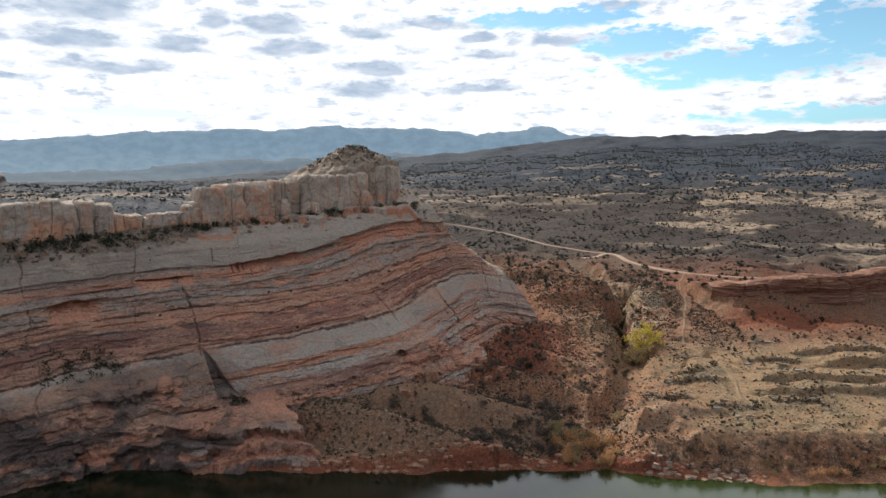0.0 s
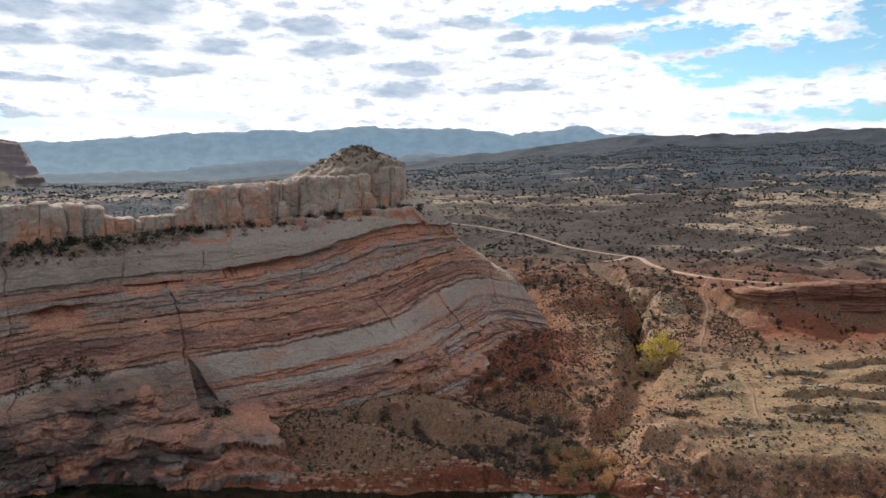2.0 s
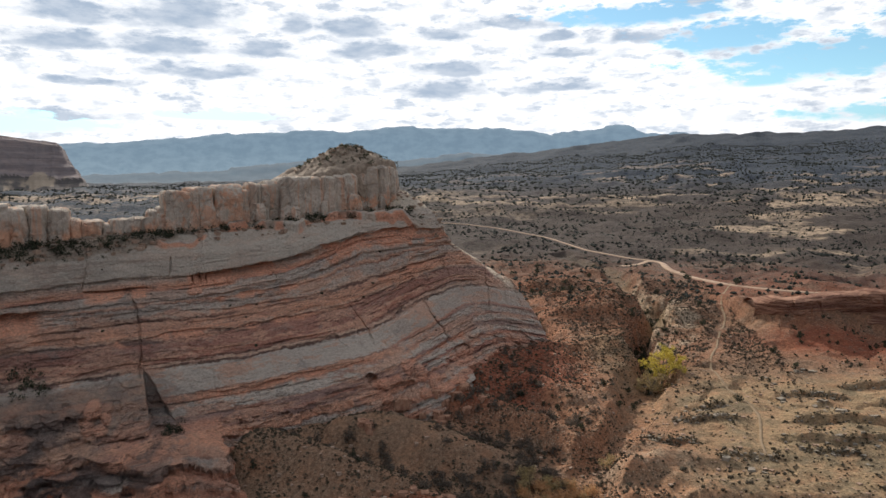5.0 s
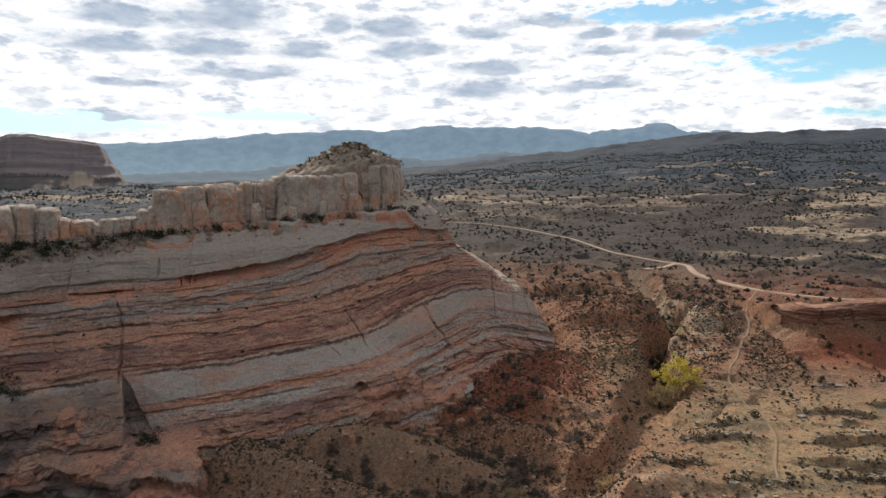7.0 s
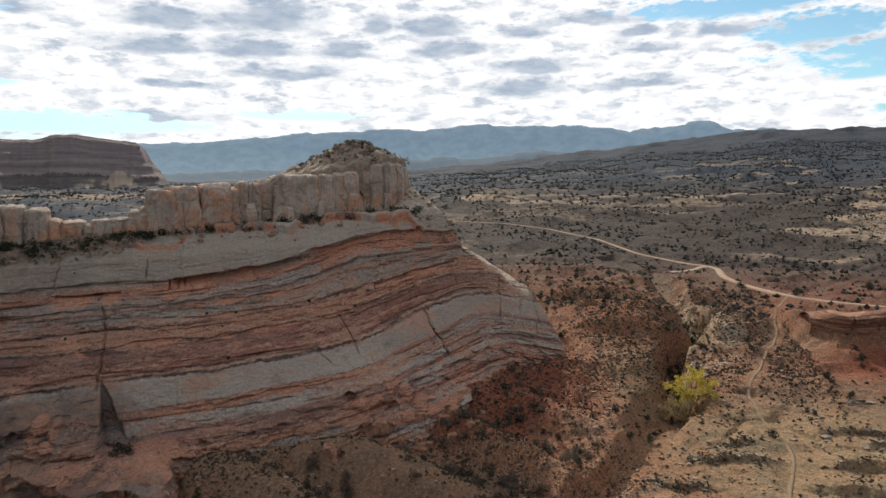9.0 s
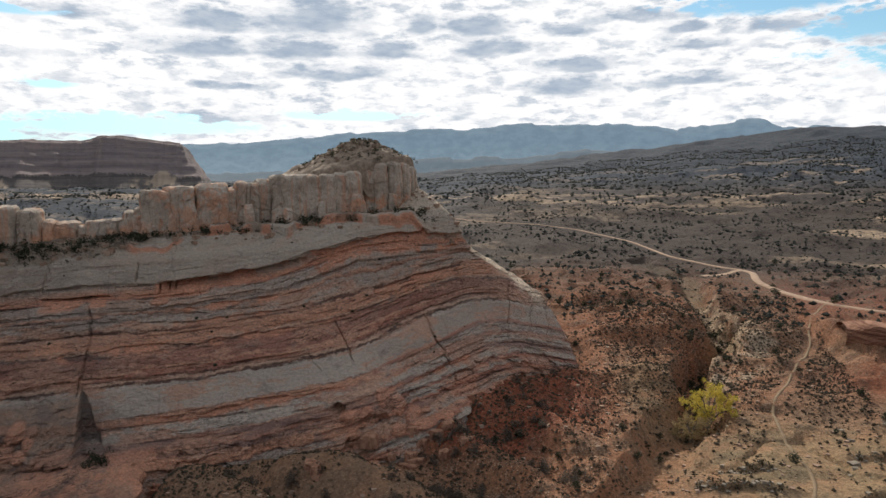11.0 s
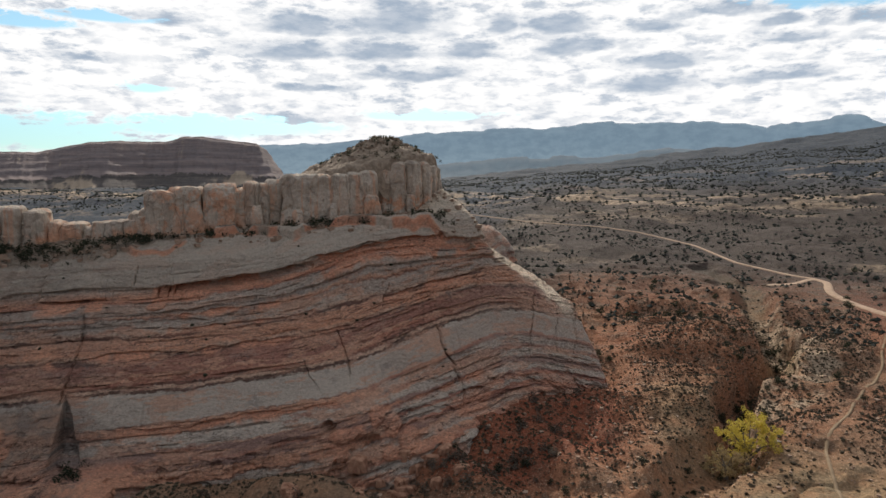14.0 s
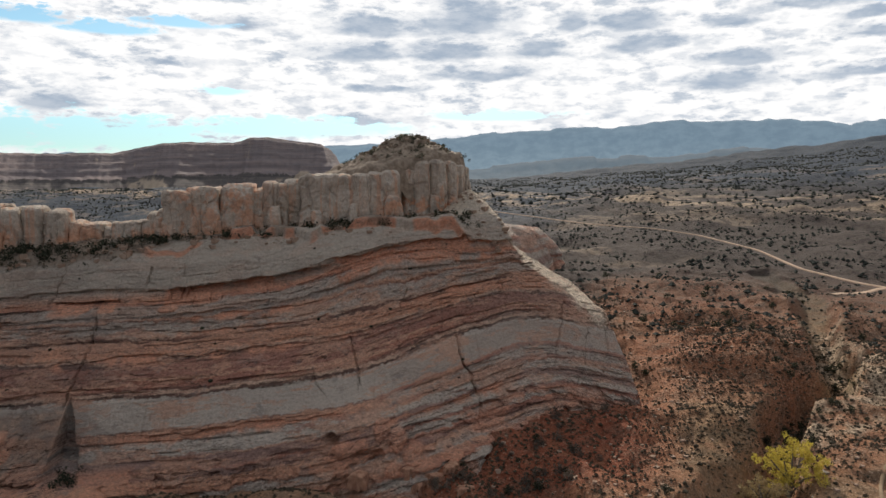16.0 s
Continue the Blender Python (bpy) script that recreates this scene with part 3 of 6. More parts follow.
LOWER = [(-26, RUST), (-20, RUST), (-19.5, GREY), (-18.4, GREY), (-18.2, RUST), (-17.2, ORANGE), (-17.0, PALE), (-16.0, GREY), (-15.8, RUST), (-14.7, ORANGE), (-14.5, GREY), (-13.1, GREY), (-12.95, SEAM), (-12.6, ORANGE), (-11.2, SALMON), (-11.0, PURPLE),
         (-10.2, PURPLE), (-10.0, RUST), (-9.6, PURPLE), (-8.35, PURPLE), (-8.2, SALMON), (-8.0, PALE), (-6.1, PALE), (-5.95, SEAM), (-5.75, ORANGE), (-4.7, SALMON), (-4.55, SEAM), (-4.4, PALE), (-0.6, PALE)]
EAST = [(-20, GREY), (-17.2, PALE), (-16.2, PALE), (-16.0, RUST), (-15.0, SALMON), (-14.8, GREY), (-13.6, SALMON), (-13.4, PURPLE), (-12.4, RUST), (-12.2, GREY), (-11.3, GREY), (-11.1, RUST), (-10.5, PURPLE), (-10.3, PALE), (-9.4, GREY), (-9.2, PURPLE),
        (-8.2, PURPLE), (-8.0, GREY), (-6.9, PALE), (-6.7, RUST), (-6.2, PURPLE), (-6.0, GREY), (-5.0, GREY), (-4.8, PURPLE), (-4.2, RUST), (-4.0, GREY), (-0.6, GREY)]


def rock_material():
    m, N, p = principled("banded_sandstone", 0.92, 0.15)
    co = N.n("ShaderNodeTexCoord").outputs["Object"]
    s, a, bare = attr(N, "strata"), attr(N, "along"), attr(N, "fresh")

    def layered(ka, ks, seed, detail=7.0, rough=0.68, level=None):
        """Noise drawn out along the beds: ka and ks are its cycles in a metre along and across them."""
        return N.noise(N.xyz(N.math("MULTIPLY", a, ka), N.math("MULTIPLY", level or s, ks), seed), 1.0, detail, rough)

    def ramp(bands, lo, hi, level):
        node = N.n("ShaderNodeValToRGB", Fac=N.remap(level, lo, hi, smooth=False))
        cr = node.color_ramp
        while len(cr.elements) < len(bands):
            cr.elements.new(0.5)
        for e, (lv, c) in zip(cr.elements, bands):
            e.position, e.color = (lv - lo) / (hi - lo), (*c, 1)
        return node.outputs[0]

    wob = layered(0.10, 0.30, 3.0, 9.0, 0.74)
    jag = layered(0.9, 0.5, 7.0, 6.0, 0.75)
    s2 = N.math("ADD", s, N.math("ADD", N.math("MULTIPLY", N.math("SUBTRACT", wob, 0.5), 2.6), N.math("MULTIPLY", N.math("SUBTRACT", jag, 0.5), 1.1)))
    low = N.mix(N.remap(N.math("ADD", a, N.math("MULTIPLY", wob, 16.0)), 103, 112), ramp(LOWER, -26, 0, s2), ramp(EAST, -26, 0, s2))
    torn = N.remap(layered(0.05, 0.10, 41.0, 6.0, 0.7), 0.47, 0.53)
    upper = N.mix(N.math("MULTIPLY", torn, N.remap(s, 0.6, 1.6)), ramp(UPPER, -1, 18, s2), ramp(UPPER, -1, 18, N.math("ADD", N.math("MULTIPLY", s2, 0.96), 0.75)))
    col = N.mix(N.math("GREATER_THAN", s2, -0.6), low, upper)
    quiet = N.math("SUBTRACT", 1.0, N.math("MULTIPLY", attr(N, "massive"), 0.75))
    lower = N.remap(s, 16, 9, 0.25, 1.0)
    blot, grit = N.noise(co, 0.20, 8.0, 0.68), N.noise(co, 0.75, 7.0, 0.72)
    # grey and salmon patches with ragged edges inside the beds
    p1, p2, p3 = layered(0.06, 0.25, 11.0, 9.0, 0.72), layered(0.09, 0.40, 23.0, 9.0, 0.72), layered(0.16, 0.7, 37.0, 9.0, 0.76)
    col = N.mix(N.math("MULTIPLY", N.remap(p1, 0.50, 0.56, 0.0, 0.75), lower), col, SALMON)
    col = N.mix(N.math("MULTIPLY", N.remap(p2, 0.55, 0.60, 0.0, 0.5), N.remap(s, 9, 12, 0.5, 1.0)), col, GREY)
    col = N.mix(N.math("MULTIPLY", N.remap(p3, 0.55, 0.61, 0.0, 0.7), N.math("MULTIPLY", lower, quiet)), col, PLUM)
    # the broad grey faces of the nose, and the pink lower block beyond the long joint
    east = N.math("MULTIPLY", N.remap(N.math("ADD", a, N.math("MULTIPLY", p1, 30.0)), 128, 142), N.math("MULTIPLY", N.remap(s, 8, 4), N.remap(s, -12, -8)))
    col = N.mix(N.math("MULTIPLY", east, 0.22), col, GREY)
    block = N.math("MULTIPLY", N.remap(a, 45.5, 44.5), N.math("MULTIPLY", N.remap(s2, -0.5, -1.5), N.remap(s2, -11.0, -10.0)))
    col = N.mix(N.math("MULTIPLY", block, 0.75), col, N.mix(N.remap(blot, 0.42, 0.58), (0.22, 0.15, 0.115), (0.40, 0.23, 0.15)))
    # oblique laminae inside the beds
    lam = layered(0.10, 2.3, 2.0, 5.0, 0.7, attr(N, "lamina"))
    col = N.mix(N.math("MULTIPLY", N.remap(lam, 0.54, 0.66, 0.0, 0.22), quiet), col, SALMON)
    # blotches, bare scars and dark varnish
    col = N.mix(N.math("MULTIPLY", N.remap(blot, 0.57, 0.62, 0.0, 0.5), lower), col, (0.43, 0.25, 0.175))
    col = N.mix(N.remap(blot, 0.42, 0.35, 0.0, 0.45), col, (0.20, 0.16, 0.14))
    varnish = N.math("MULTIPLY", N.remap(layered(0.07, 0.14, 71.0, 9.0, 0.72), 0.41, 0.51, 0.0, 0.88), N.remap(a, 62, 40, 0.0, 1.0))
    varnish = N.math("MULTIPLY", varnish, N.math("SUBTRACT", 1.0, N.math("MULTIPLY", block, N.remap(a, 28, 36, 0.0, 0.6))))
    col = N.mix(N.math("MULTIPLY", varnish, N.remap(s, 1, -6, 0.3, 1.0)), col, (0.115, 0.085, 0.074))
    streak = N.noise(N.xyz(N.math("MULTIPLY", a, 1.0), 0.0, N.math("MULTIPLY", s, 0.10)), 0.9, 4.0, 0.6)
    col = N.mix(N.remap(streak, 0.60, 0.74, 0.0, 0.35), col, DARK)
    col = N.mix(N.math("MULTIPLY", bare, N.remap(grit, 0.35, 0.6, 0.7, 1.0)), col, (0.54, 0.245, 0.15))
    col = N.mix(N.math("MULTIPLY", attr(N, "bench"), N.remap(grit, 0.34, 0.54, 0.35, 0.95)), col, (0.54, 0.425, 0.315))
    col = N.mix(N.math("MULTIPLY", attr(N, "soil"), N.remap(grit, 0.34, 0.56, 0.45, 0.95)), col, N.mix(N.remap(blot, 0.4, 0.6), (0.15, 0.112, 0.082), (0.27, 0.195, 0.14)))
    # the cleft darkened by colour, its recess shade painted in
    col = N.mix(N.math("MULTIPLY", attr(N, "stain_shade"), 0.5), col, (0.14, 0.118, 0.105))
    # thin ragged partings between the beds
    for ka, ks, seed, width, gate, amount in ((0.045, 0.42, 51.0, 0.007, 61.0, 0.6), (0.06, 0.8, 53.0, 0.008, 63.0, 0.3), (0.03, 0.28, 57.0, 0.005, 67.0, 0.9)):
        line = layered(ka, ks, seed, 7.0, 0.64)
        near = N.remap(N.math("ABSOLUTE", N.math("SUBTRACT", line, 0.5)), width, width * 0.35)
        col = N.mix(N.math("MULTIPLY", near, N.math("MULTIPLY", N.remap(layered(0.06, 0.25, gate, 3.0, 0.6), 0.47, 0.54, 0.0, amount), quiet)), col, (0.085, 0.052, 0.042))
    # small dark hollows, thick in the soft red beds and rare on the slab
    pits = layered(0.9, 2.2, 91.0, 5.0, 0.7)
    soft = N.math("MULTIPLY", N.remap(s, 0.3, 1.4), N.remap(s, 6.2, 4.8))
    col = N.mix(N.math("MULTIPLY", N.remap(pits, 0.58, 0.64, 0.0, 0.8), N.math("MAXIMUM", soft, N.math("MULTIPLY", N.remap(p1, 0.50, 0.44), quiet))), col, (0.07, 0.046, 0.038))
    fine = N.noise(co, 1.7, 9.0, 0.8)
    soft_grain = N.math("ADD", 0.5, N.math("MULTIPLY", N.math("SUBTRACT", fine, 0.5), N.remap(attr(N, "massive"), 0.2, 0.9, 1.0, 0.5)))
    col = N.mix(1.0, col, N.mix(N.remap(soft_grain, 0.25, 0.75, smooth=False), (0.585, 0.60, 0.605), (2.03, 2.09, 2.10)), "MULTIPLY")
    N.put(p, "Base Color", col)
    crack = layered(0.7, 2.0, 5.0, 7.0, 0.72)
    relief = N.math("ADD", N.math("MULTIPLY", fine, 0.9), N.math("ADD", N.math("MULTIPLY", crack, 0.8), N.math("MULTIPLY", grit, 0.9)))
    bump(N, p, relief, 1.0, 0.8)
    return m


def cap_material():
    m, N, p = principled("grey_caprock", 0.92, 0.15)
    co = N.n("ShaderNodeTexCoord").outputs["Object"]
    geo = N.n("ShaderNodeNewGeometry").outputs["Position"]
    sep = N.n("ShaderNodeSeparateXYZ", Vector=geo)
    big = N.noise(geo, 0.16, 4.0, 0.55)
    col = N.mix(N.remap(big, 0.35, 0.65), (0.40, 0.33, 0.262), (0.51, 0.43, 0.348))
    streak = N.noise(N.xyz(N.math("MULTIPLY", sep.outputs[0], 1.0), N.math("MULTIPLY", sep.outputs[1], 1.0), N.math("MULTIPLY", sep.outputs[2], 0.10)), 0.55, 5.0, 0.6)
    col = N.mix(N.math("MAXIMUM", N.remap(streak, 0.53, 0.64, 0.0, 0.5), N.math("MULTIPLY", N.remap(N.math("ADD", sep.outputs[2], N.math("MULTIPLY", streak, 9.0)), 52.0, 48.0), N.remap(big, 0.46, 0.60, 0.0, 0.8))), col, (0.56, 0.27, 0.15))
    col = N.mix(N.remap(streak, 0.46, 0.33, 0.0, 0.4), col, (0.19, 0.15, 0.125))
    along = N.math("ADD", N.math("MULTIPLY", sep.outputs[0], CA), N.math("MULTIPLY", sep.outputs[1], SA))
    west = N.math("MULTIPLY", N.remap(along, 55, 58), N.remap(along, 80, 70))
    east = N.math("MULTIPLY", N.math("MULTIPLY", N.remap(along, 94, 104), N.remap(along, 124, 118)), N.remap(sep.outputs[2], 52.5, 50.5))
    stain_shade = N.math("MULTIPLY", N.math("MAXIMUM", N.math("MULTIPLY", west, 0.8), east), N.remap(N.noise(geo, 0.35, 6.0, 0.65), 0.44, 0.56, 0.0, 0.85))
    col = N.mix(stain_shade, col, (0.55, 0.275, 0.16))
    fine = N.noise(geo, 1.6, 6.0, 0.65)
    crack = N.n("ShaderNodeTexVoronoi", feature="DISTANCE_TO_EDGE", Scale=0.22, Vector=N.xyz(N.math("ADD", sep.outputs[0], N.math("MULTIPLY", fine, 1.6)), sep.outputs[1], N.math("MULTIPLY", sep.outputs[2], 0.35)))
    split = N.remap(crack.outputs["Distance"], 0.03, 0.008)
    col = N.mix(N.math("MULTIPLY", split, N.remap(big, 0.60, 0.45, 0.0, 0.35)), col, (0.15, 0.115, 0.095))
    col = N.mix(1.0, col, N.mix(N.remap(fine, 0.25, 0.75, smooth=False), (0.80, 0.80, 0.80), (1.28, 1.26, 1.24)), "MULTIPLY")
    N.put(p, "Base Color", col)
    bump(N, p, N.math("SUBTRACT", fine, N.math("MULTIPLY", split, 0.3)), 0.6, 0.5)
    return m


def ground_material():
    m, N, p = principled("desert_ground", 0.95, 0.1)
    co = N.n("ShaderNodeTexCoord").outputs["Object"]
    red, sand, scrub, olive = attr(N, "red"), attr(N, "sand"), attr(N, "scrub"), attr(N, "olive")
    n1, n2, n3 = N.noise(co, 0.03, 5.0, 0.6), N.noise(co, 0.22, 5.0, 0.6), N.noise(co, 1.4, 7.0, 0.75)
    col = N.mix(N.remap(n1, 0.35, 0.65), (0.26, 0.120, 0.066), (0.33, 0.176, 0.10))
    col = N.mix(N.remap(n2, 0.45, 0.66, 0.0, 0.5), col, (0.15, 0.092, 0.06))
    col = N.mix(N.math("MULTIPLY", red, N.remap(n2, 0.25, 0.5, 0.55, 1.0)), col, (0.21, 0.066, 0.036))
    col = N.mix(N.math("MULTIPLY", sand, N.remap(n2, 0.2, 0.55, 0.3, 1.0)), col, (0.275, 0.20, 0.115))
    patch = N.noise(co, 0.11, 6.0, 0.68)
    col = N.mix(N.math("MULTIPLY", N.remap(patch, 0.50, 0.62, 0.0, 0.75), sand), col, (0.155, 0.125, 0.08))
    col = N.mix(N.math("MULTIPLY", N.remap(n2, 0.48, 0.66, 0.0, 0.6), scrub), col, (0.13, 0.105, 0.075))
    col = N.mix(N.math("MULTIPLY", olive, N.remap(n2, 0.25, 0.6, 0.4, 0.85)), col, (0.205, 0.128, 0.083))
    # distant scrub and woodland, with cloud shade and blue haze put into the colour
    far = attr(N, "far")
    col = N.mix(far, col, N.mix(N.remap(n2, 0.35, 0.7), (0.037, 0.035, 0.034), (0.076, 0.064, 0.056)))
    col = N.mix(attr(N, "wood_haze"), col, N.mix(N.remap(n2, 0.35, 0.7), (0.028, 0.039, 0.055), (0.058, 0.068, 0.084)))
    pale = attr(N, "pale")
    col = N.mix(N.math("MULTIPLY", pale, N.remap(n2, 0.3, 0.6)), col, (0.385, 0.285, 0.195))
    stones = N.n("ShaderNodeTexVoronoi", Vector=co, Scale=1.1)
    col = N.mix(N.math("MULTIPLY", N.remap(stones.outputs["Distance"], 0.30, 0.18), N.math("MULTIPLY", scrub, 0.7)), col, (0.10, 0.085, 0.06))
    # pebbles and low dry tufts too small to stand alone
    close = N.math("MULTIPLY", N.math("SUBTRACT", 1.0, far), N.math("SUBTRACT", 1.0, N.math("MAXIMUM", N.math("MULTIPLY", sand, 0.85), N.math("MULTIPLY", N.math("MAXIMUM", red, olive), 0.6))))
    for scale, light, tone, keep in ((1.7, (0.075, 0.056, 0.04), 0.65, 0.45), (2.6, (0.47, 0.34, 0.24), 0.7, 0.5), (0.95, (0.07, 0.056, 0.042), 0.55, 0.62)):
        dot = N.n("ShaderNodeTexVoronoi", Vector=co, Scale=scale)
        pick = N.remap(N.n("ShaderNodeSeparateColor", Color=dot.outputs["Color"]).outputs[0], keep, keep + 0.03)
        spot = N.math("MULTIPLY", N.remap(dot.outputs["Distance"], 0.42, 0.22), N.math("MULTIPLY", pick, N.math("MULTIPLY", N.remap(n2, 0.36, 0.50), tone)))
        col = N.mix(N.math("MULTIPLY", spot, close), col, light)
    col = N.mix(1.0, col, N.mix(N.remap(n3, 0.28, 0.72, smooth=False), (0.44, 0.44, 0.44), (1.66, 1.64, 1.6)), "MULTIPLY")
    N.put(p, "Base Color", col)
    bump(N, p, N.math("ADD", n3, N.math("MULTIPLY", n2, 2.0)), 0.9, 0.45)
    return m


def plain_material(name, c0, c1, scale=1.0, rough=0.9, bumpy=0.5, island=0.0):
    m, N, p = principled(name, rough, 0.15)
    co = N.n("ShaderNodeNewGeometry")
    n = N.noise(co.outputs["Position"], scale, 5.0, 0.6)
    f = N.remap(n, 0.3, 0.7)
    if island:
        f = N.math("ADD", N.math("MULTIPLY", f, 1 - island), N.math("MULTIPLY", co.outputs["Random Per Island"], island))
    N.put(p, "Base Color", N.mix(f, c0, c1))
    if bumpy:
        bump(N, p, n, bumpy, 0.3 / scale)
    return m


def mesa_material(name, c0, c1, c2, freq):
    """Rock with level beds; freq: beds in a metre of height."""
    m, N, p = principled(name, 0.95, 0.1)
    pos = N.n("ShaderNodeNewGeometry").outputs["Position"]
    sx, sy, sz = N.n("ShaderNodeSeparateXYZ", Vector=pos).outputs
    k = freq * 0.03
    bed = N.noise(N.xyz(N.math("MULTIPLY", sx, k), N.math("MULTIPLY", sy, k), N.math("MULTIPLY", sz, freq)), 1.0, 5.0, 0.65)
    blot = N.noise(pos, 0.23 * freq, 5.0, 0.65)
    col = N.mix(N.remap(bed, 0.35, 0.65), c0, c1)
    col = N.mix(N.remap(blot, 0.45, 0.7, 0.0, 0.7), col, c2)
    col = N.mix(attr(N, "pale"), col, N.mix(blot, (0.30, 0.23, 0.17), (0.46, 0.36, 0.265)))
    N.put(p, "Base Color", col)
    bump(N, p, N.math("ADD", blot, bed), 0.8, 1.0 / freq)
    return m


def leaf_material(name, c0, c1):
    m, N, p = principled(name, 0.8, 0.15)
    g, o = N.n("ShaderNodeNewGeometry"), N.n("ShaderNodeObjectInfo")
    f = N.math("ADD", N.math("MULTIPLY", g.outputs["Random Per Island"], 0.7), N.math("MULTIPLY", o.outputs["Random"], 0.3))
    col = N.mix(f, c0, c1)
    N.put(p, "Base Color", col)
    tr = N.n("ShaderNodeBsdfTranslucent", Color=col)
    mx = N.n("ShaderNodeMixShader", Fac=0.3)
    N.t.links.new(p.outputs[0], mx.inputs[1])
    N.t.links.new(tr.outputs[0], mx.inputs[2])
    out = next(n for n in N.t.nodes if n.type == "OUTPUT_MATERIAL")
    N.t.links.new(mx.outputs[0], out.inputs[0])
    return m


def water_material():
    m, N, p = principled("river_water", 0.07, 0.5)
    co = N.n("ShaderNodeTexCoord").outputs["Object"]
    n = N.noise(co, 0.05, 3.0, 0.5)
    # cliff shade on the left, sunlit green on the right, both by colour
    sunlit = N.remap(N.math("ADD", N.n("ShaderNodeSeparateXYZ", Vector=co).outputs[0], N.math("MULTIPLY", n, 30.0)), 22, 62)
    N.put(p, "Base Color", N.mix(sunlit, (0.007, 0.011, 0.005), (0.030, 0.046, 0.012)))
    rip = N.noise(N.xyz(N.n("ShaderNodeSeparateXYZ", Vector=co).outputs[0], N.math("MULTIPLY", N.n("ShaderNodeSeparateXYZ", Vector=co).outputs[1], 1.8), 0.0), 1.3, 4.0, 0.6)
    bump(N, p, rip, 0.12, 0.12)
    return m


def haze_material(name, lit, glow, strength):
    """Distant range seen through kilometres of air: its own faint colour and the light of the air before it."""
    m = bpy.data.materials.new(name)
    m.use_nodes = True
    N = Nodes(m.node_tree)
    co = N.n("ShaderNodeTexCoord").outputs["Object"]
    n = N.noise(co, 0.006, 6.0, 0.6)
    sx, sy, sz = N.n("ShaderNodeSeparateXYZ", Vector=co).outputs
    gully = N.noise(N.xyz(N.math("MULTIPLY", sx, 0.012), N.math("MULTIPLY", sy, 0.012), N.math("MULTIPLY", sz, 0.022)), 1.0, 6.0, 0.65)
    # air haze put into the glow colour, paler at the foot, with gully streaks
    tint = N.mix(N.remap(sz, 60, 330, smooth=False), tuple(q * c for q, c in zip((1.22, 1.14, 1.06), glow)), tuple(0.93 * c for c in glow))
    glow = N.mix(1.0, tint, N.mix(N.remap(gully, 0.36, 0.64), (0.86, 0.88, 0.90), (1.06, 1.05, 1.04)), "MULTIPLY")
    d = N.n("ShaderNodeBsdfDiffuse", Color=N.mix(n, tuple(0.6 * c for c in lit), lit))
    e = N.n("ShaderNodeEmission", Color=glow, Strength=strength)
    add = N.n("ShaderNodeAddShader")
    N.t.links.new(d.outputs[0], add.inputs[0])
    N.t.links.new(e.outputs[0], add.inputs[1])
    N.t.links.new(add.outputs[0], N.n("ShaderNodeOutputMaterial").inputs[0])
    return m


ROCK, CAP, GROUND, WATER_MAT = rock_material(), cap_material(), ground_material(), water_material()
ROAD_MAT = plain_material("graded_dirt", (0.33, 0.225, 0.15), (0.45, 0.315, 0.22), 0.6, 0.95, 0.3)
TRAIL_MAT = plain_material("trodden_sand", (0.225, 0.155, 0.095), (0.28, 0.20, 0.125), 0.8, 0.95, 0.3)
DEBRIS = plain_material("brown_debris", (0.21, 0.155, 0.112), (0.36, 0.278, 0.205), 0.9, 0.95, 0.9)
SCARP = mesa_material("red_sandstone", (0.15, 0.07, 0.048), (0.36, 0.20, 0.13), (0.20, 0.10, 0.07), 1.6)
BLOCK_MAT = plain_material("orange_block", (0.25, 0.12, 0.075), (0.42, 0.235, 0.15), 0.9, 0.95, 0.8)
WHALE = plain_material("pale_slickrock", (0.20, 0.165, 0.125), (0.33, 0.275, 0.21), 0.5, 0.95, 0.7)
STONE = plain_material("loose_sandstone", (0.24, 0.15, 0.10), (0.42, 0.30, 0.22), 0.7, 0.95, 0.7, 0.6)
TALUS_MAT = mesa_material("scrubby_talus", (0.10, 0.088, 0.082), (0.165, 0.137, 0.122), (0.085, 0.078, 0.074), 0.4)
MESA_MAT = mesa_material("far_mesa_rock", (0.185, 0.152, 0.148), (0.27, 0.208, 0.188), (0.20, 0.168, 0.165), 0.25)
JUNIPER = leaf_material("juniper_foliage", (0.028, 0.031, 0.019), (0.072, 0.074, 0.045))
SAGE = leaf_material("sage_foliage", (0.05, 0.04, 0.027), (0.13, 0.102, 0.066))
SCRUB = leaf_material("scrub_foliage", (0.030, 0.035, 0.029), (0.072, 0.076, 0.062))
YELLOW = leaf_material("autumn_cottonwood_leaves", (0.46, 0.35, 0.05), (0.66, 0.54, 0.12))
RUSTY = leaf_material("tamarisk_twigs", (0.42, 0.22, 0.10), (0.68, 0.40, 0.20))
STRAW = leaf_material("dry_twigs", (0.30, 0.22, 0.11), (0.48, 0.36, 0.18))
BARK = plain_material("grey_bark", (0.10, 0.08, 0.06), (0.2, 0.17, 0.14), 3.0, 0.95, 0.5)


# ---- mesh helpers ----
def solid(name, verts, faces, mat, parent=None, label="", attrs=None, smooth_shade=True):
    me = bpy.data.meshes.new(name)
    verts = np.asarray(verts, float)
    me.from_pydata(verts.tolist(), [], faces.tolist() if isinstance(faces, np.ndarray) else faces)
    for k, v in (attrs or {}).items():
        me.attributes.new(k, "FLOAT", "POINT").data.foreach_set("value", np.asarray(v, np.float32).ravel())
    me.materials.append(mat)
    if smooth_shade:
        me.polygons.foreach_set("use_smooth", np.ones(len(me.polygons), bool))
    me.update()
    ob = new(name, me)
    ob.parent = parent
    if label:
        ob["label"] = label
    return ob


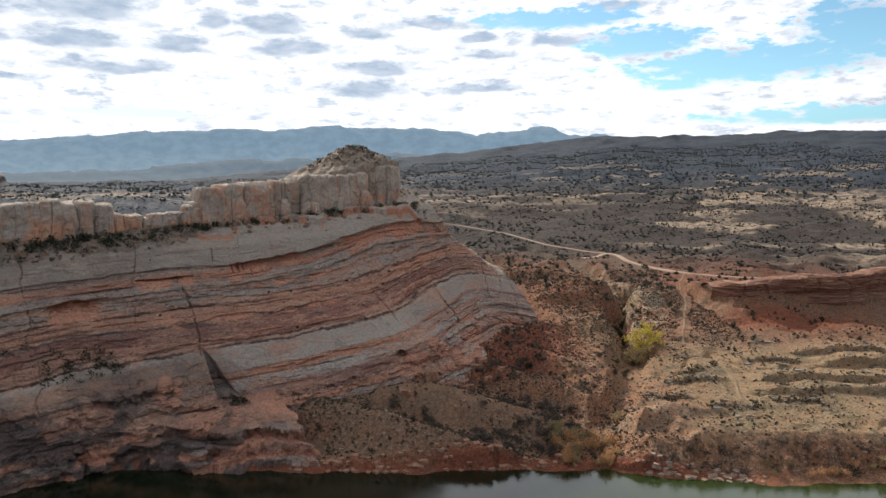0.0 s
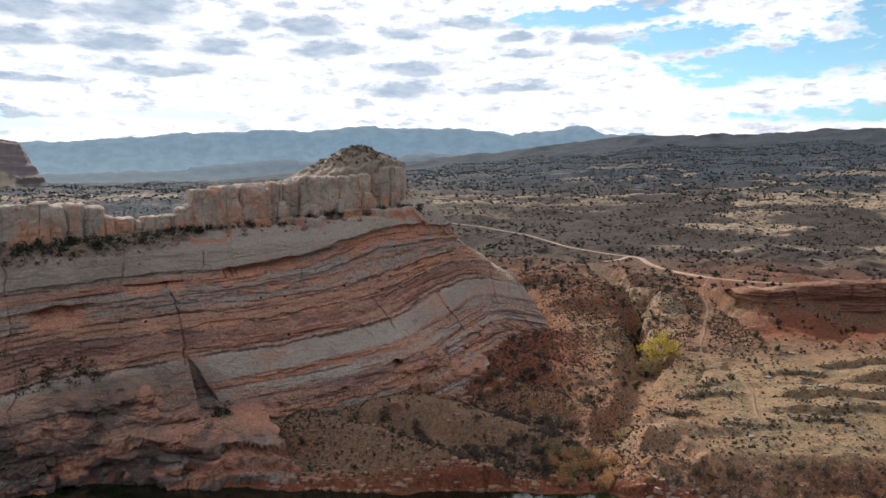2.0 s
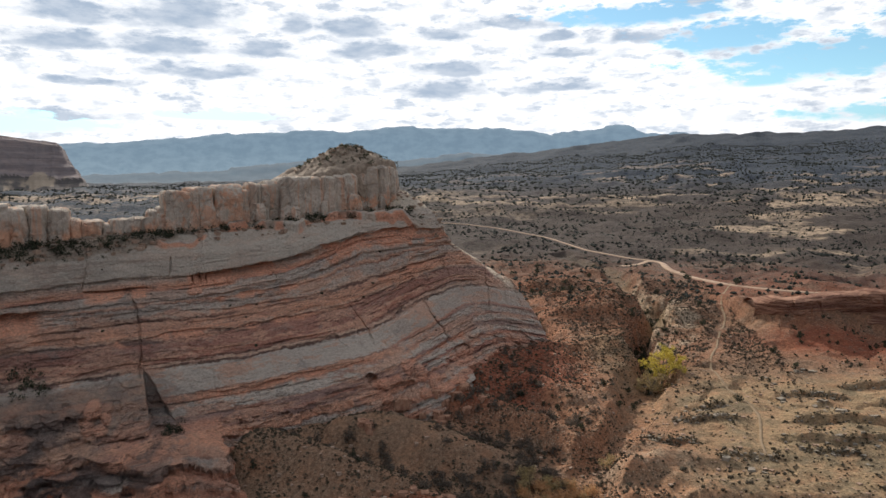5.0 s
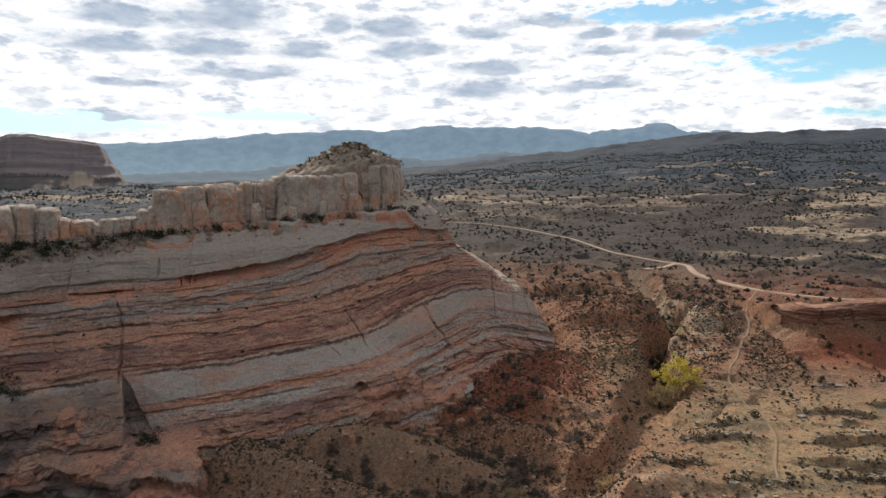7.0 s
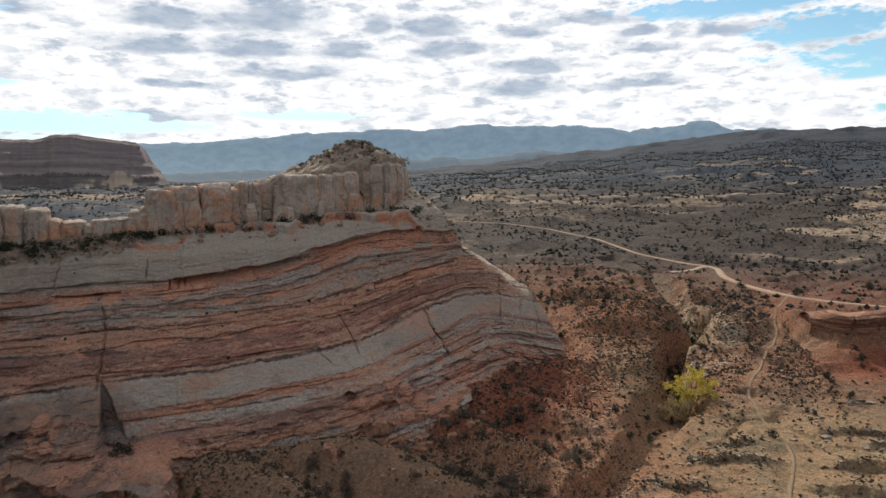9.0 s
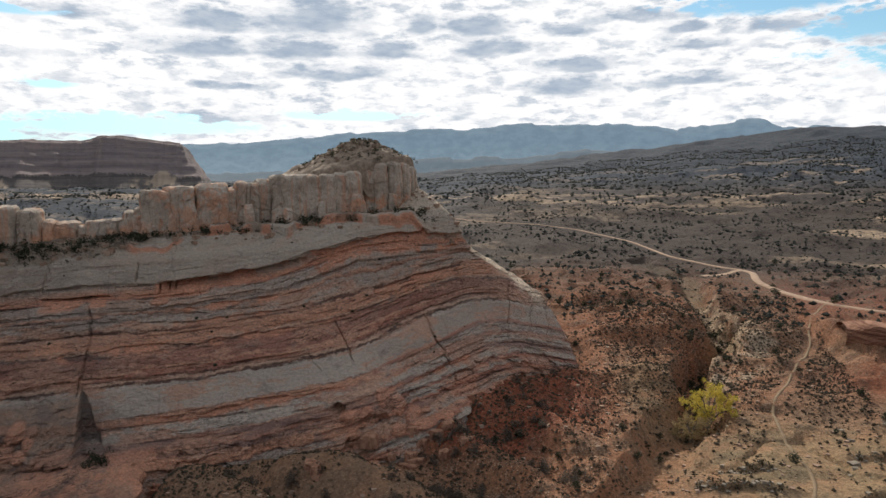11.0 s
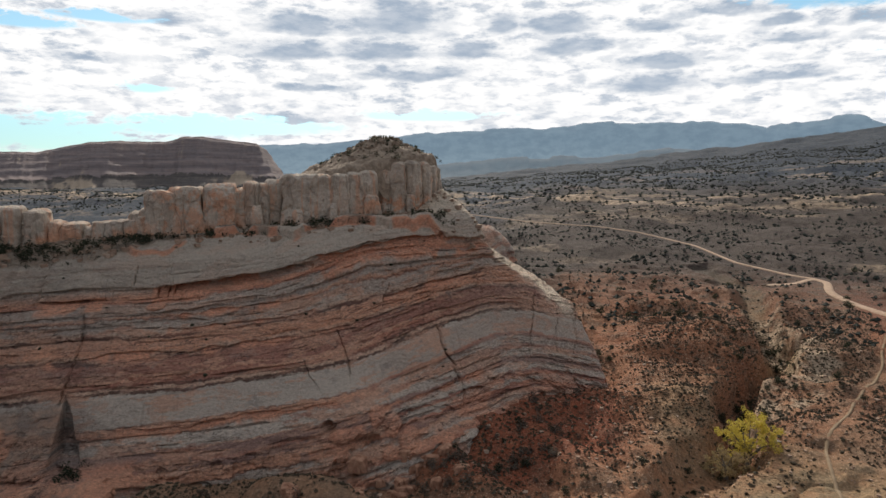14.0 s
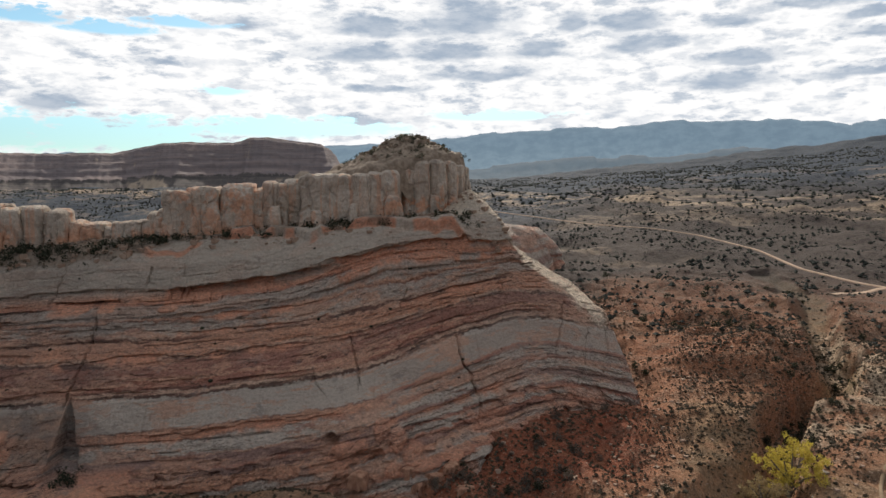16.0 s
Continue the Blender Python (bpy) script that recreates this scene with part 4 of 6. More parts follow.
def grid_faces(n, m, wrap=False):
    i, j = np.meshgrid(np.arange(n - 1), np.arange(m if wrap else m - 1), indexing="ij")
    k = (j + 1) % m
    return np.stack([i * m + j, i * m + k, (i + 1) * m + k, (i + 1) * m + j], -1).reshape(-1, 4)


def empty(name, at=(0, 0, 0), label="", category="", group="", kind=""):
    ob = new(name)
    ob.location = at
    return tagged(ob, label, category, group, kind)


# ---- ground: one sheet out to the horizon ----
def build_ground():
    cx, cy = 40.0, 55.0
    ang = np.concatenate([np.arange(-72, -14, 0.5), np.arange(-14, 46, 0.20), np.arange(46, 288, 4.0)])
    rad, r = [4.0], 4.0
    while r < 4900:
        r *= 1.05 if r < 55 else 1.0042 if r < 330 else 1.011
        rad.append(r)
    rr, aa = np.meshgrid(rad, np.radians(ang), indexing="ij")
    x, y = cx + rr * np.sin(aa), cy + rr * np.cos(aa)
    z = ground(x, y)
    n, m = x.shape
    a, b = ridge_ab(x, y)
    r0 = np.hypot(x, y)
    toe = np.hypot((x - 21) / 1.2, y - 200)
    red = 1.6 * np.exp(-((toe / 15) ** 2)) + 1.5 * np.exp(-(((x - 13) / 11) ** 2) - ((y - 181) / 12) ** 2) + 1.2 * np.exp(-(((x - 112) / 32) ** 2) - ((y - 227) / 13) ** 2) + 0.45 * np.exp(-(((x - 30) / 30) ** 2) - ((y - 245) / 35) ** 2)
    red = red + 0.55 * smooth(80, 95, x) * smooth(244, 256, y) * smooth(345, 310, y)
    red = red + 0.95 * smooth(5.0, 2.0, y - np.interp(x, [p[0] for p in SHORE], [p[1] for p in SHORE])) * smooth(75, 50, x) + 0.25 * smooth(260, 300, r0) * smooth(520, 350, r0)
    sand = smooth(38, 66, x) * smooth(134, 140, y) * smooth(216, 186, y) * 0.8
    sunlit_pan = fbm(x / 60, y / 24, 4, 91)
    # far pale pans, with sunlit patches of ground put into the same colour
    pale = smooth(0.28, 0.6, sunlit_pan) * smooth(-150, -40, x) * smooth(330, 420, r0) * smooth(1300, 700, r0) * (0.35 + 0.65 * smooth(60, 160, x))
    pale = pale + 1.5 * smooth(0.0, 0.4, fbm(x / 50, y / 9, 3, 95)) * np.exp(-(((y - 590) / 32) ** 2)) + 0.3 * smooth(0.25, 0.5, fbm(x / 26, y / 13, 4, 97)) * smooth(-150, -300, x) * smooth(1250, 900, r0)
    pale = pale + 0.55 * np.exp(-(((x - 44) / 9) ** 2) - ((y - 149.5) / 4) ** 2) + 0.3 * np.exp(-(((x - 70) / 4) ** 2) - ((y - 250) / 8) ** 2)
    ds, _ = to_line(x + 2.5 * vnoise(x / 5, y / 5, 47), y, SLICK)
    pale = pale + 1.2 * smooth(7.0, 3.0, ds) * smooth(-0.6, 0.0, fbm(x / 4, y / 4, 3, 48))
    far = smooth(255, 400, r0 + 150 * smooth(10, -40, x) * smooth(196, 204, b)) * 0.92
    d, _ = to_line(x, y, WASH)
    sand = sand + 0.7 * smooth(5, 2, d) * smooth(240, 262, y)
    # pale sand beside the wash, and a sunlit slope painted as sand
    sand = sand + 0.45 * np.exp(-(((x - 69) / 5) ** 2) - ((y - 250) / 15) ** 2) + 0.6 * np.exp(-(((x - 45) / 8) ** 2) - ((y - 212) / 20) ** 2)
    scrub = np.clip(0.5 + smooth(235, 400, r0) - 0.6 * np.clip(sand, 0, 1), 0, 1)
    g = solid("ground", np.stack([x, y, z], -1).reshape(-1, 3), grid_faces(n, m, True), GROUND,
              attrs={"red": np.clip(red, 0, 1), "sand": np.clip(sand, 0, 1), "scrub": scrub, "far": far, "wood_haze": np.maximum(0.95 * smooth(520, 900, r0), 0.92 * smooth(-40, -140, x) * smooth(200, 206, b)), "olive": np.clip(smooth(116, 106, a) * smooth(100, 108, b) * (1 - np.clip(red, 0, 1)) * smooth(330, 250, r0) + 0.85 * smooth(66, 76, x) * smooth(194, 206, y) * smooth(330, 290, y) * (1 - np.clip(red, 0, 1)), 0, 1), "pale": np.clip(pale, 0, 1)})
    tagged(g, "dry red-brown desert ground with sand, scrub and a wash", "ground", kind="structure")
    # close the middle under the camera
    return g


build_ground()

xs, ys_ = np.meshgrid(np.linspace(-700, 700, 29), np.linspace(-30, 175, 9), indexing="ij")
river = solid("water", np.stack([xs, ys_, 0 * xs + WATER], -1).reshape(-1, 3), grid_faces(29, 9), WATER_MAT)
tagged(river, "calm murky green river reflecting cloud and cliff", "river", kind="structure")


def drape(name, line, half, mat, label, lift_=1.0):
    pts = []
    for (x0, y0, _), (x1, y1, _) in zip(line, line[1:]):
        k = max(2, int(math.hypot(x1 - x0, y1 - y0) / 1.2))
        pts += [(x0 + (x1 - x0) * i / k, y0 + (y1 - y0) * i / k) for i in range(k)]
    p = np.array(pts)
    for _ in range(14):
        p[1:-1] = 0.25 * p[:-2] + 0.5 * p[1:-1] + 0.25 * p[2:]
    t = np.gradient(p, axis=0)
    t /= np.linalg.norm(t, axis=1)[:, None]
    nrm = np.stack([-t[:, 1], t[:, 0]], -1)
    rows = []
    for u, lift in ((-1.25, -0.5), (-1.0, 0.10), (-0.4, 0.16), (0.0, 0.20), (0.4, 0.16), (1.0, 0.10), (1.25, -0.5)):
        w = half * np.interp(p[:, 1], [345, 400], [1.15, 0.62]) * u * (1 + 0.12 * vnoise(np.arange(len(p)) / 7, 0 * p[:, 0] + u, 15))
        q = p + nrm * w[:, None]
        rows.append(np.column_stack([q, ground(q[:, 0], q[:, 1]) + lift * lift_]))
    v = np.stack(rows, 1)
    z = v[:, 1:6, 2].mean(1)
    for _ in range(6):
        z[1:-1] = 0.25 * z[:-2] + 0.5 * z[1:-1] + 0.25 * z[2:]
    v[:, 1:6, 2] = 0.5 * v[:, 1:6, 2] + 0.5 * z[:, None] + 0.12 * lift_
    ob = solid(name, v.reshape(-1, 3), grid_faces(len(p), 7), mat)
    return tagged(ob, label, "road", kind="structure")


drape("road", ROAD, 1.05, ROAD_MAT, "pale graded dirt road winding through the scrub")
drape("road", SPUR, 1.4, ROAD_MAT, "narrow pale dirt spur off the road")
drape("path", TRAIL, 0.24, TRAIL_MAT, "narrow sandy footpath worn across the flat", 0.45)


# ---- the sandstone ridge ----
def build_ridge():
    top = empty("sandstone_cliff", label="tilted banded sandstone cliff, grey and orange beds, caprock on top", category="cliff")
    a = np.concatenate([np.arange(-80, -2, 1.2), np.arange(-2, 138, 0.25), np.arange(138, 157, 0.18)])
    b = np.concatenate([np.arange(121, 136, 0.25), np.arange(136, 191, 0.115), np.arange(191, 207, 0.3), np.arange(207, 262, 0.9)])
    A, B = np.meshgrid(a, b, indexing="ij")
    pa, pb, z, s, massive, lamina, bare, bench, soil, cleft = cliff_points(A, B)
    x, y = ab_world(pa, pb)
    keep = grid_faces(len(a), len(b))
    zq = z.ravel()[keep].max(1)
    gq = ground(x.ravel()[keep[:, 0]], y.ravel()[keep[:, 0]], False)
    keep = keep[zq > gq - 3.5]
    pts, sq = np.stack([x, y, z], -1).reshape(-1, 3), s.ravel()[keep].mean(1)
    for name, lo, hi, label in (("grey_slab", 17, 99, "smooth grey upper slab"), ("orange_bed", 12, 17, "undercut orange bed"), ("red_bed", 0, 12, "thin rust-red and tan beds"),
                                ("pale_band", -4.8, 0, "pale grey massive band"), ("lower_bed", -99, -4.8, "broken purple, tan and orange lower beds")):
        used, inv = np.unique(keep[(sq >= lo) & (sq < hi)], return_inverse=True)
        solid(name, pts[used], inv.reshape(-1, 4), ROCK, top, label, {"strata": s.ravel()[used], "along": A.ravel()[used], "fresh": bare.ravel()[used], "massive": massive.ravel()[used], "lamina": lamina.ravel()[used], "bench": bench.ravel()[used], "soil": soil.ravel()[used], "stain_shade": cleft.ravel()[used]}, False)
    return top


CLIFF = build_ridge()


def pillar(a, b, base, height, wide, deep, seed, parent, mat=None, name="caprock_pillar", turn=0.0, square=0.0):
    """A worn upright sandstone block: uneven sides, a slanting rounded top, furrows where water runs."""
    n, m = 30, 44
    g = random.Random(seed)
    u, v = np.meshgrid(np.linspace(0, 1, n), np.arange(m) / m * 2 * np.pi, indexing="ij")
    q = square or g.choice([4.5, 6.0, 9.0, 13.0])
    c, s_ = np.cos(v), np.sin(v)
    k = (np.abs(c) ** q + np.abs(s_) ** q) ** (-1 / q)
    r0 = g.uniform(0.72, 0.90)
    taper = np.interp(u, [0, 0.15, 0.4, r0, r0 + 0.07, 0.975, 1.0], [1.06, 1.03, 1.0, g.uniform(0.88, 0.98), g.uniform(0.82, 0.94), 0.55, 0.0])
    ca, sa = np.cos(v) * 1.3 + seed * 0.37, np.sin(v) * 1.3 - seed * 0.21
    h3 = u * height / 3.2
    rough = 0.13 * fbm(ca + 0.35 * h3, sa - 0.3 * h3, 2, seed) + 0.055 * fbm(ca * 2.4 + 1.1 * h3, sa * 2.4 + 1.3 * h3, 3, seed + 9)
    rough = rough - 0.15 * smooth(0.12, 0.0, np.abs(vnoise(ca * 1.5, sa * 1.5 + u * 0.4, seed + 4))) - 0.05 * smooth(0.08, 0.0, np.abs(vnoise(ca * 0.8, h3 * 1.1, seed + 6)))
    rough = rough * (2.4 if square else 1.0)
    lx, ly = wide / 2 * k * c * taper * (1 + rough), deep / 2 * k * s_ * taper * (1 + rough)
    lx, ly = lx + wide * 0.16 * g.uniform(-1, 1) * u, ly + deep * 0.10 * g.uniform(-0.3, 1) * u
    lz = height * np.interp(u, [0, r0 + 0.07, 0.975, 1], [0, 0.93, 0.99, 1.0])
    slant = g.uniform(0, 6.28)
    lz = lz * (1 + 0.07 * np.cos(v - slant) * u * (1 - u ** 6) * 1.6 + 0.04 * vnoise(ca, sa + u, seed + 2))
    ct, st = math.cos(turn), math.sin(turn)
    lx, ly = ct * lx - st * ly, st * lx + ct * ly
    wx, wy = ab_world(a + lx, b + ly)
    return solid(name, np.stack([wx, wy, base + lz], -1).reshape(-1, 3), grid_faces(n, m, True), mat or CAP, parent, smooth_shade=False)


def cap_block(a0, a1, front, base, topz, deep, seed, turn=0.0, round_=0.5):
    """One joint-bounded block of the caprock wall: upright face, worn shoulders, an uneven top, hollows near its foot."""
    n, m = 34, 72
    g = random.Random(seed)
    rows = np.concatenate([np.linspace(0, 0.86, 22), np.linspace(0.89, 1, 12)])
    u, v = np.meshgrid(rows, np.arange(m) / m * 2 * np.pi, indexing="ij")
    q = 2.5 + 8.5 * (1 - round_)
    c, s_ = np.cos(v), np.sin(v)
    k = (np.abs(c) ** q + np.abs(s_) ** q) ** (-1 / q)
    h, wide = topz - base, (a1 - a0) * 1.17
    shoulder = 0.80 - 0.10 * round_
    taper = np.interp(u, [0, 0.10, 0.3, shoulder, 0.90, 0.95, 0.98, 1.0], [1.01, 0.985, 1.0, 0.985, 0.97 - 0.09 * round_, 0.90 - 0.18 * round_, 0.72 - 0.2 * round_, 0.0])
    px, py, pz = k * c * wide / 2, k * s_ * deep / 2, u * h
    e = (px + a0) / 2.6 + seed, pz / 3.4
    rough = 0.5 * fbm(e[0] * 0.7, py / 4 + e[1] * 0.45, 2, seed) + 0.16 * fbm(px / 1.1 + seed, pz / 1.0 + py / 1.5, 3, seed + 9)
    # upright cracks, and one or two level partings
    crack = smooth(0.10, 0.0, np.abs(vnoise(px / 3.6 + 7.1 * seed, pz / 15 + py / 6, seed + 4)))
    part = smooth(0.06, 0.0, np.abs(vnoise(px / 9 + seed, pz / 2.6 + 0.1 * px, seed + 6)))
    rough = rough - 0.45 * crack - 0.2 * part - 0.5 * smooth(0.1, 0.6, vnoise(px / 2.4, seed * 1.7, seed + 8)) * smooth(0.28, 0.05, u)
    out_ = rough * smooth(1.0, 0.93, u)
    lx, ly = px * taper + c * out_, py * taper + s_ * out_
    lx, ly = lx + 0.3 * g.uniform(-1, 1) * u, ly + 0.5 * g.uniform(0.0, 1) * u
    lz = h * np.interp(u, [0, shoulder, 0.90, 0.95, 0.98, 1], [0, shoulder + 0.02, 0.935, 0.975, 0.99, 1.0])
    lz = lz + (0.35 * fbm(lx / 2.2 + seed, ly / 2.2, 3, seed + 2) + 0.05 * lx * g.uniform(-1, 1)) * smooth(0.7, 0.92, u)
    ct, st = math.cos(turn), math.sin(turn)
    lx, ly = ct * lx - st * ly, st * lx + ct * ly
    wx, wy = ab_world((a0 + a1) / 2 + lx, front + deep / 2 + ly)
    return solid("caprock_pillar", np.stack([wx, wy, base + lz], -1).reshape(-1, 3), grid_faces(n, m, True), CAP, CLIFF, smooth_shade=False)


CAP_A = [55, 60, 70, 81, 90, 100, 108, 115, 120, 123, 125]
CAP_B = [188, 188.2, 190, 191.5, 189.5, 189.5, 191, 194, 197, 201, 207]
CAP_TOP_A = [55, 72, 76, 80, 86, 100, 108, 118, 125]
CAP_TOP = [52.4, 53.2, 54.6, 55.2, 56.2, 57.5, 59.6, 60.2, 58.0]


def summit_z(A, B):
    """The debris cone on the summit and the shelf behind the blocks."""
    d = np.hypot((A - 108) / np.where(A < 108, 1.08, 1.15), (B - 206) / 0.95)
    core = 67.3 - 0.56 * d - 0.5 * np.exp(-((d / 2.5) ** 2)) + 0.5 * fbm(A / 6, B / 6, 3, 36)
    return np.maximum(core, np.interp(A, CAP_TOP_A, CAP_TOP) - 1.3) + 0.45 * fbm(A / 2.0, B / 2.0, 4, 33, 0.6)


def build_cap():
    r = random.Random(11)
    # the long wall of caprock, block against block: from a to a, front, top, roundness
    for a0, a1, front, topz, rnd in ((54.4, 59.5, 188.0, 52.9, 0.2), (59.5, 65.6, 188.4, 53.6, 0.15), (65.6, 72.0, 189.0, 54.3, 0.3), (71.8, 74.6, 190.6, 53.4, 0.7), (74.4, 77.2, 190.2, 54.9, 0.9), (77.0, 79.6, 191.0, 54.6, 0.6), (79.4, 82.9, 191.4, 55.4, 0.5),
                                     (82.7, 90.4, 189.2, 56.7, 0.45), (90.3, 94.4, 189.7, 56.5, 0.5), (94.2, 98.0, 189.4, 56.9, 0.5), (97.8, 101.2, 190.2, 57.2, 0.6), (101.0, 104.6, 190.5, 57.6, 0.6)):
        c = (a0 + a1) / 2
        base = np.interp(c, [55, 72, 84, 98, 112, 120], [43.6, 44.0, 45.2, 46.4, 48.2, 49.5]) - 1.6
        cap_block(a0, a1, front, base, topz, r.uniform(9, 11), r.randrange(99), r.uniform(-0.05, 0.05), rnd)
    for a0, a1, front, topz, turn, rnd in ((105.0, 108.0, 192.4, 57.8, 0.1, 0.9), (107.4, 111.4, 191.4, 59.4, 0.15, 1.0), (110.8, 114.6, 191.9, 59.9, 0.3, 1.0), (113.8, 117.2, 193.8, 59.6, 0.5, 1.0), (115.6, 119.2, 196.6, 59.3, 0.7, 1.0), (116.6, 120.6, 199.8, 58.7, 0.9, 0.95), (116.6, 122.0, 204.8, 57.2, 1.1, 0.8), (113.4, 119.0, 210.2, 57.0, 1.2, 0.6), (107, 114, 213.0, 56.8, 1.4, 0.6)):
        cap_block(a0, a1, front, 46.5, topz, 8.5, r.randrange(99), turn, rnd)
    # leaning slabs and split blocks before the wall
    for a0, a1, front, h in ((101.2, 104.4, 188.9, 5.0), (52.0, 54.6, 189.2, 4.2), (49.2, 52.2, 189.8, 3.6), (76.2, 78.4, 189.2, 5.2), (85.0, 87.4, 188.3, 3.4), (111.8, 114.0, 191.3, 4.0), (93.4, 95.0, 188.8, 4.4), (62.6, 64.2, 187.8, 3.0)):
        base = float(np.interp(a0, [50, 72, 84, 98, 112], [43.0, 43.8, 45.0, 46.2, 48.0])) - 1.2
        cap_block(a0, a1, front, base, base + 1.2 + h, 3.4, r.randrange(99), r.uniform(-0.2, 0.2), 0.7)
    # the broken low wall, and the towers farther along
    for a0, a1, front, topz, rnd in ((-44, -36, 190.5, 47.6, 0.4), (-36, -29, 190, 48.4, 0.4), (-29, -20, 190.5, 48.0, 0.4), (-20, -12, 190, 49.0, 0.4), (-12, -5, 190.4, 48.6, 0.4), (-5, 2, 190, 49.4, 0.4), (2, 9.5, 190.2, 49.0, 0.4), (9.5, 17.2, 189.6, 49.3, 0.35),
                                     (17.4, 21.6, 189.4, 50.2, 0.4), (21.6, 25.0, 189.8, 49.5, 0.6), (24.8, 28.8, 189.8, 49.6, 0.9), (28.4, 33.4, 190.2, 48.9, 1.0), (33.0, 36.2, 191.8, 46.4, 0.9), (35.8, 40.6, 192.2, 46.0, 0.8), (40.0, 42.8, 192.8, 45.1, 0.9), (42.4, 47.4, 192.0, 46.2, 0.7), (47.0, 50.4, 191.6, 46.7, 0.8), (50.2, 52.6, 190.6, 48.2, 0.7), (52.4, 54.8, 190.4, 48.9, 0.5)):
        cap_block(a0, a1, front, 38.5, topz, 8, r.randrange(99), r.uniform(-0.08, 0.08), rnd)
    # debris cone on the summit, held in by the blocks
    A, B = np.meshgrid(np.arange(60, 126, 0.5), np.arange(186, 224, 0.5), indexing="ij")
    z = summit_z(A, B)
    front = np.interp(A, CAP_A, CAP_B)
    inside = np.minimum(np.minimum(B - front - 2.6, 219 - B), (120.5 - A) * 0.9)
    z = np.where(inside > 0, z, np.maximum(z + 6 * np.minimum(inside, 0), 44))
    keep = grid_faces(*A.shape)
    keep = keep[inside.ravel()[keep].min(1) > -1.6]
    x, y = ab_world(A, B)
    solid("summit_debris", np.stack([x, y, z], -1).reshape(-1, 3), keep, DEBRIS, CLIFF, "brown stony debris cone with scattered shrubs")


build_cap()


# ---- rounded rock humps behind the nose of the ridge ----
def dome(name, x, y, rx, ry, base, height, seed, mat, label, category, group=""):
    n, m = 60, 110
    u, v = np.meshgrid(np.linspace(0, 1, n), np.arange(m) / m * 2 * np.pi, indexing="ij")
    rr = np.cos(u * np.pi / 2) ** 0.75 * (1 + 0.16 * fbm(np.cos(v) * 2.2 + seed, np.sin(v) * 2.2 + u, 3, seed) + 0.05 * fbm(v * 5, u * 9, 2, seed + 5))
    z = base + height * np.sin(u * np.pi / 2) ** 0.9
    px, py = x + rx * rr * np.cos(v), y + ry * rr * np.sin(v)
    z = z + 0.6 * fbm(px / 6, py / 6, 2, seed + 7) * (u < 0.999)
    a, b = ridge_ab(px, py)
    ob = solid(name, np.stack([px, py, z], -1).reshape(-1, 3), grid_faces(n, m, True), mat, attrs={"strata": -8 + 0.55 * (z - 28) + 0.03 * px, "along": a, "fresh": 0 * z, "massive": 0 * z, "lamina": z})
    return tagged(ob, label, category, group)


for x, y, rx, ry, base, h, sd in ((-27, 266, 17, 26, 8, 30, 1), (-38, 310, 16, 26, 12, 28, 2), (-54, 362, 18, 26, 14, 23, 3)):
    dome("rock_hump", x, y, rx, ry, base, h, sd, ROCK, "rounded banded sandstone hump behind the cliff", "rock", "rock humps")


# ---- far mesa, plateau and mountains ----
def build_mesa():
    bear = np.radians(np.arange(-58, -29.0, 0.10))
    rng_ = np.concatenate([np.arange(1080, 1420, 4.0), np.arange(1420, 1720, 12.0)])
    R, T = np.meshgrid(rng_, bear, indexing="ij")
    deg = np.degrees(T)
    topz = 53 + 1370 * np.tan(np.radians(np.interp(deg, [-54, -48.2, -46, -44.7, -42.6, -39.8, -38.5, -37.2, -34.7, -32.7, -30], [2.25, 2.3, 2.9, 3.1, 3.25, 3.3, 3.62, 3.6, 3.3, 3.1, 2.9])))
    inset = 1335 + 26 * fbm(deg / 3.1, 0 * deg, 2, 17) + 7 * fbm(deg / 0.9, 0 * deg, 3, 22) + 2 * fbm(deg / 0.4, R / 90, 2, 18)
    d = np.minimum(R - inset, (-32.9 - deg) * 23.9 * 3.0 + 14 * fbm(R / 40, deg, 2, 23))
    prof = np.interp(d, [-170, -120, -84, -78, -54, -48, -30, -25, -12, -7, 0, 4, 16, 20, 60, 90], [0.0, 0.16, 0.30, 0.38, 0.46, 0.56, 0.64, 0.72, 0.77, 0.83, 0.86, 0.93, 0.955, 0.985, 0.99, 1.0])
    z = 36 + (topz - 36) * prof + 0.9 * fbm(R / 24, deg / 0.9, 3, 19)
    z = z - 3 * np.abs(fbm(deg / 1.0, R / 120, 3, 26)) * smooth(10, -40, d)
    z = np.where(d < -168, 20, z)
    x, y = R * np.sin(T), R * np.cos(T)
    top = empty("mesa", label="dark flat-topped mesa with cliff bands, far across the valley", category="mesa")
    pts, faces, dq = np.stack([x, y, z], -1).reshape(-1, 3), grid_faces(*R.shape), d.ravel()
    drift = np.exp(-(((deg + 34.4) / 1.6) ** 2) - ((prof - 0.30 - 0.05 * (deg + 34.4)) / 0.14) ** 2) + 0.9 * np.exp(-(((deg + 45.4) / 1.2) ** 2) - ((prof - 0.22) / 0.16) ** 2)
    drift = smooth(0.35, 0.6, drift + 0.35 * fbm(deg / 0.5, R / 25, 4, 29))
    for name, lo, hi in (("talus_slope", -900, -80), ("lower_cliff", -80, -9), ("upper_cliff", -9, 19), ("summit", 19, 9000)):
        f = faces[(dq[faces[:, 0]] >= lo) & (dq[faces[:, 0]] < hi) ]
        used, inv = np.unique(f, return_inverse=True)
        solid(name, pts[used], inv.reshape(-1, 4), TALUS_MAT if name == "talus_slope" else MESA_MAT, top, attrs={"pale": drift.ravel()[used]})


build_mesa()


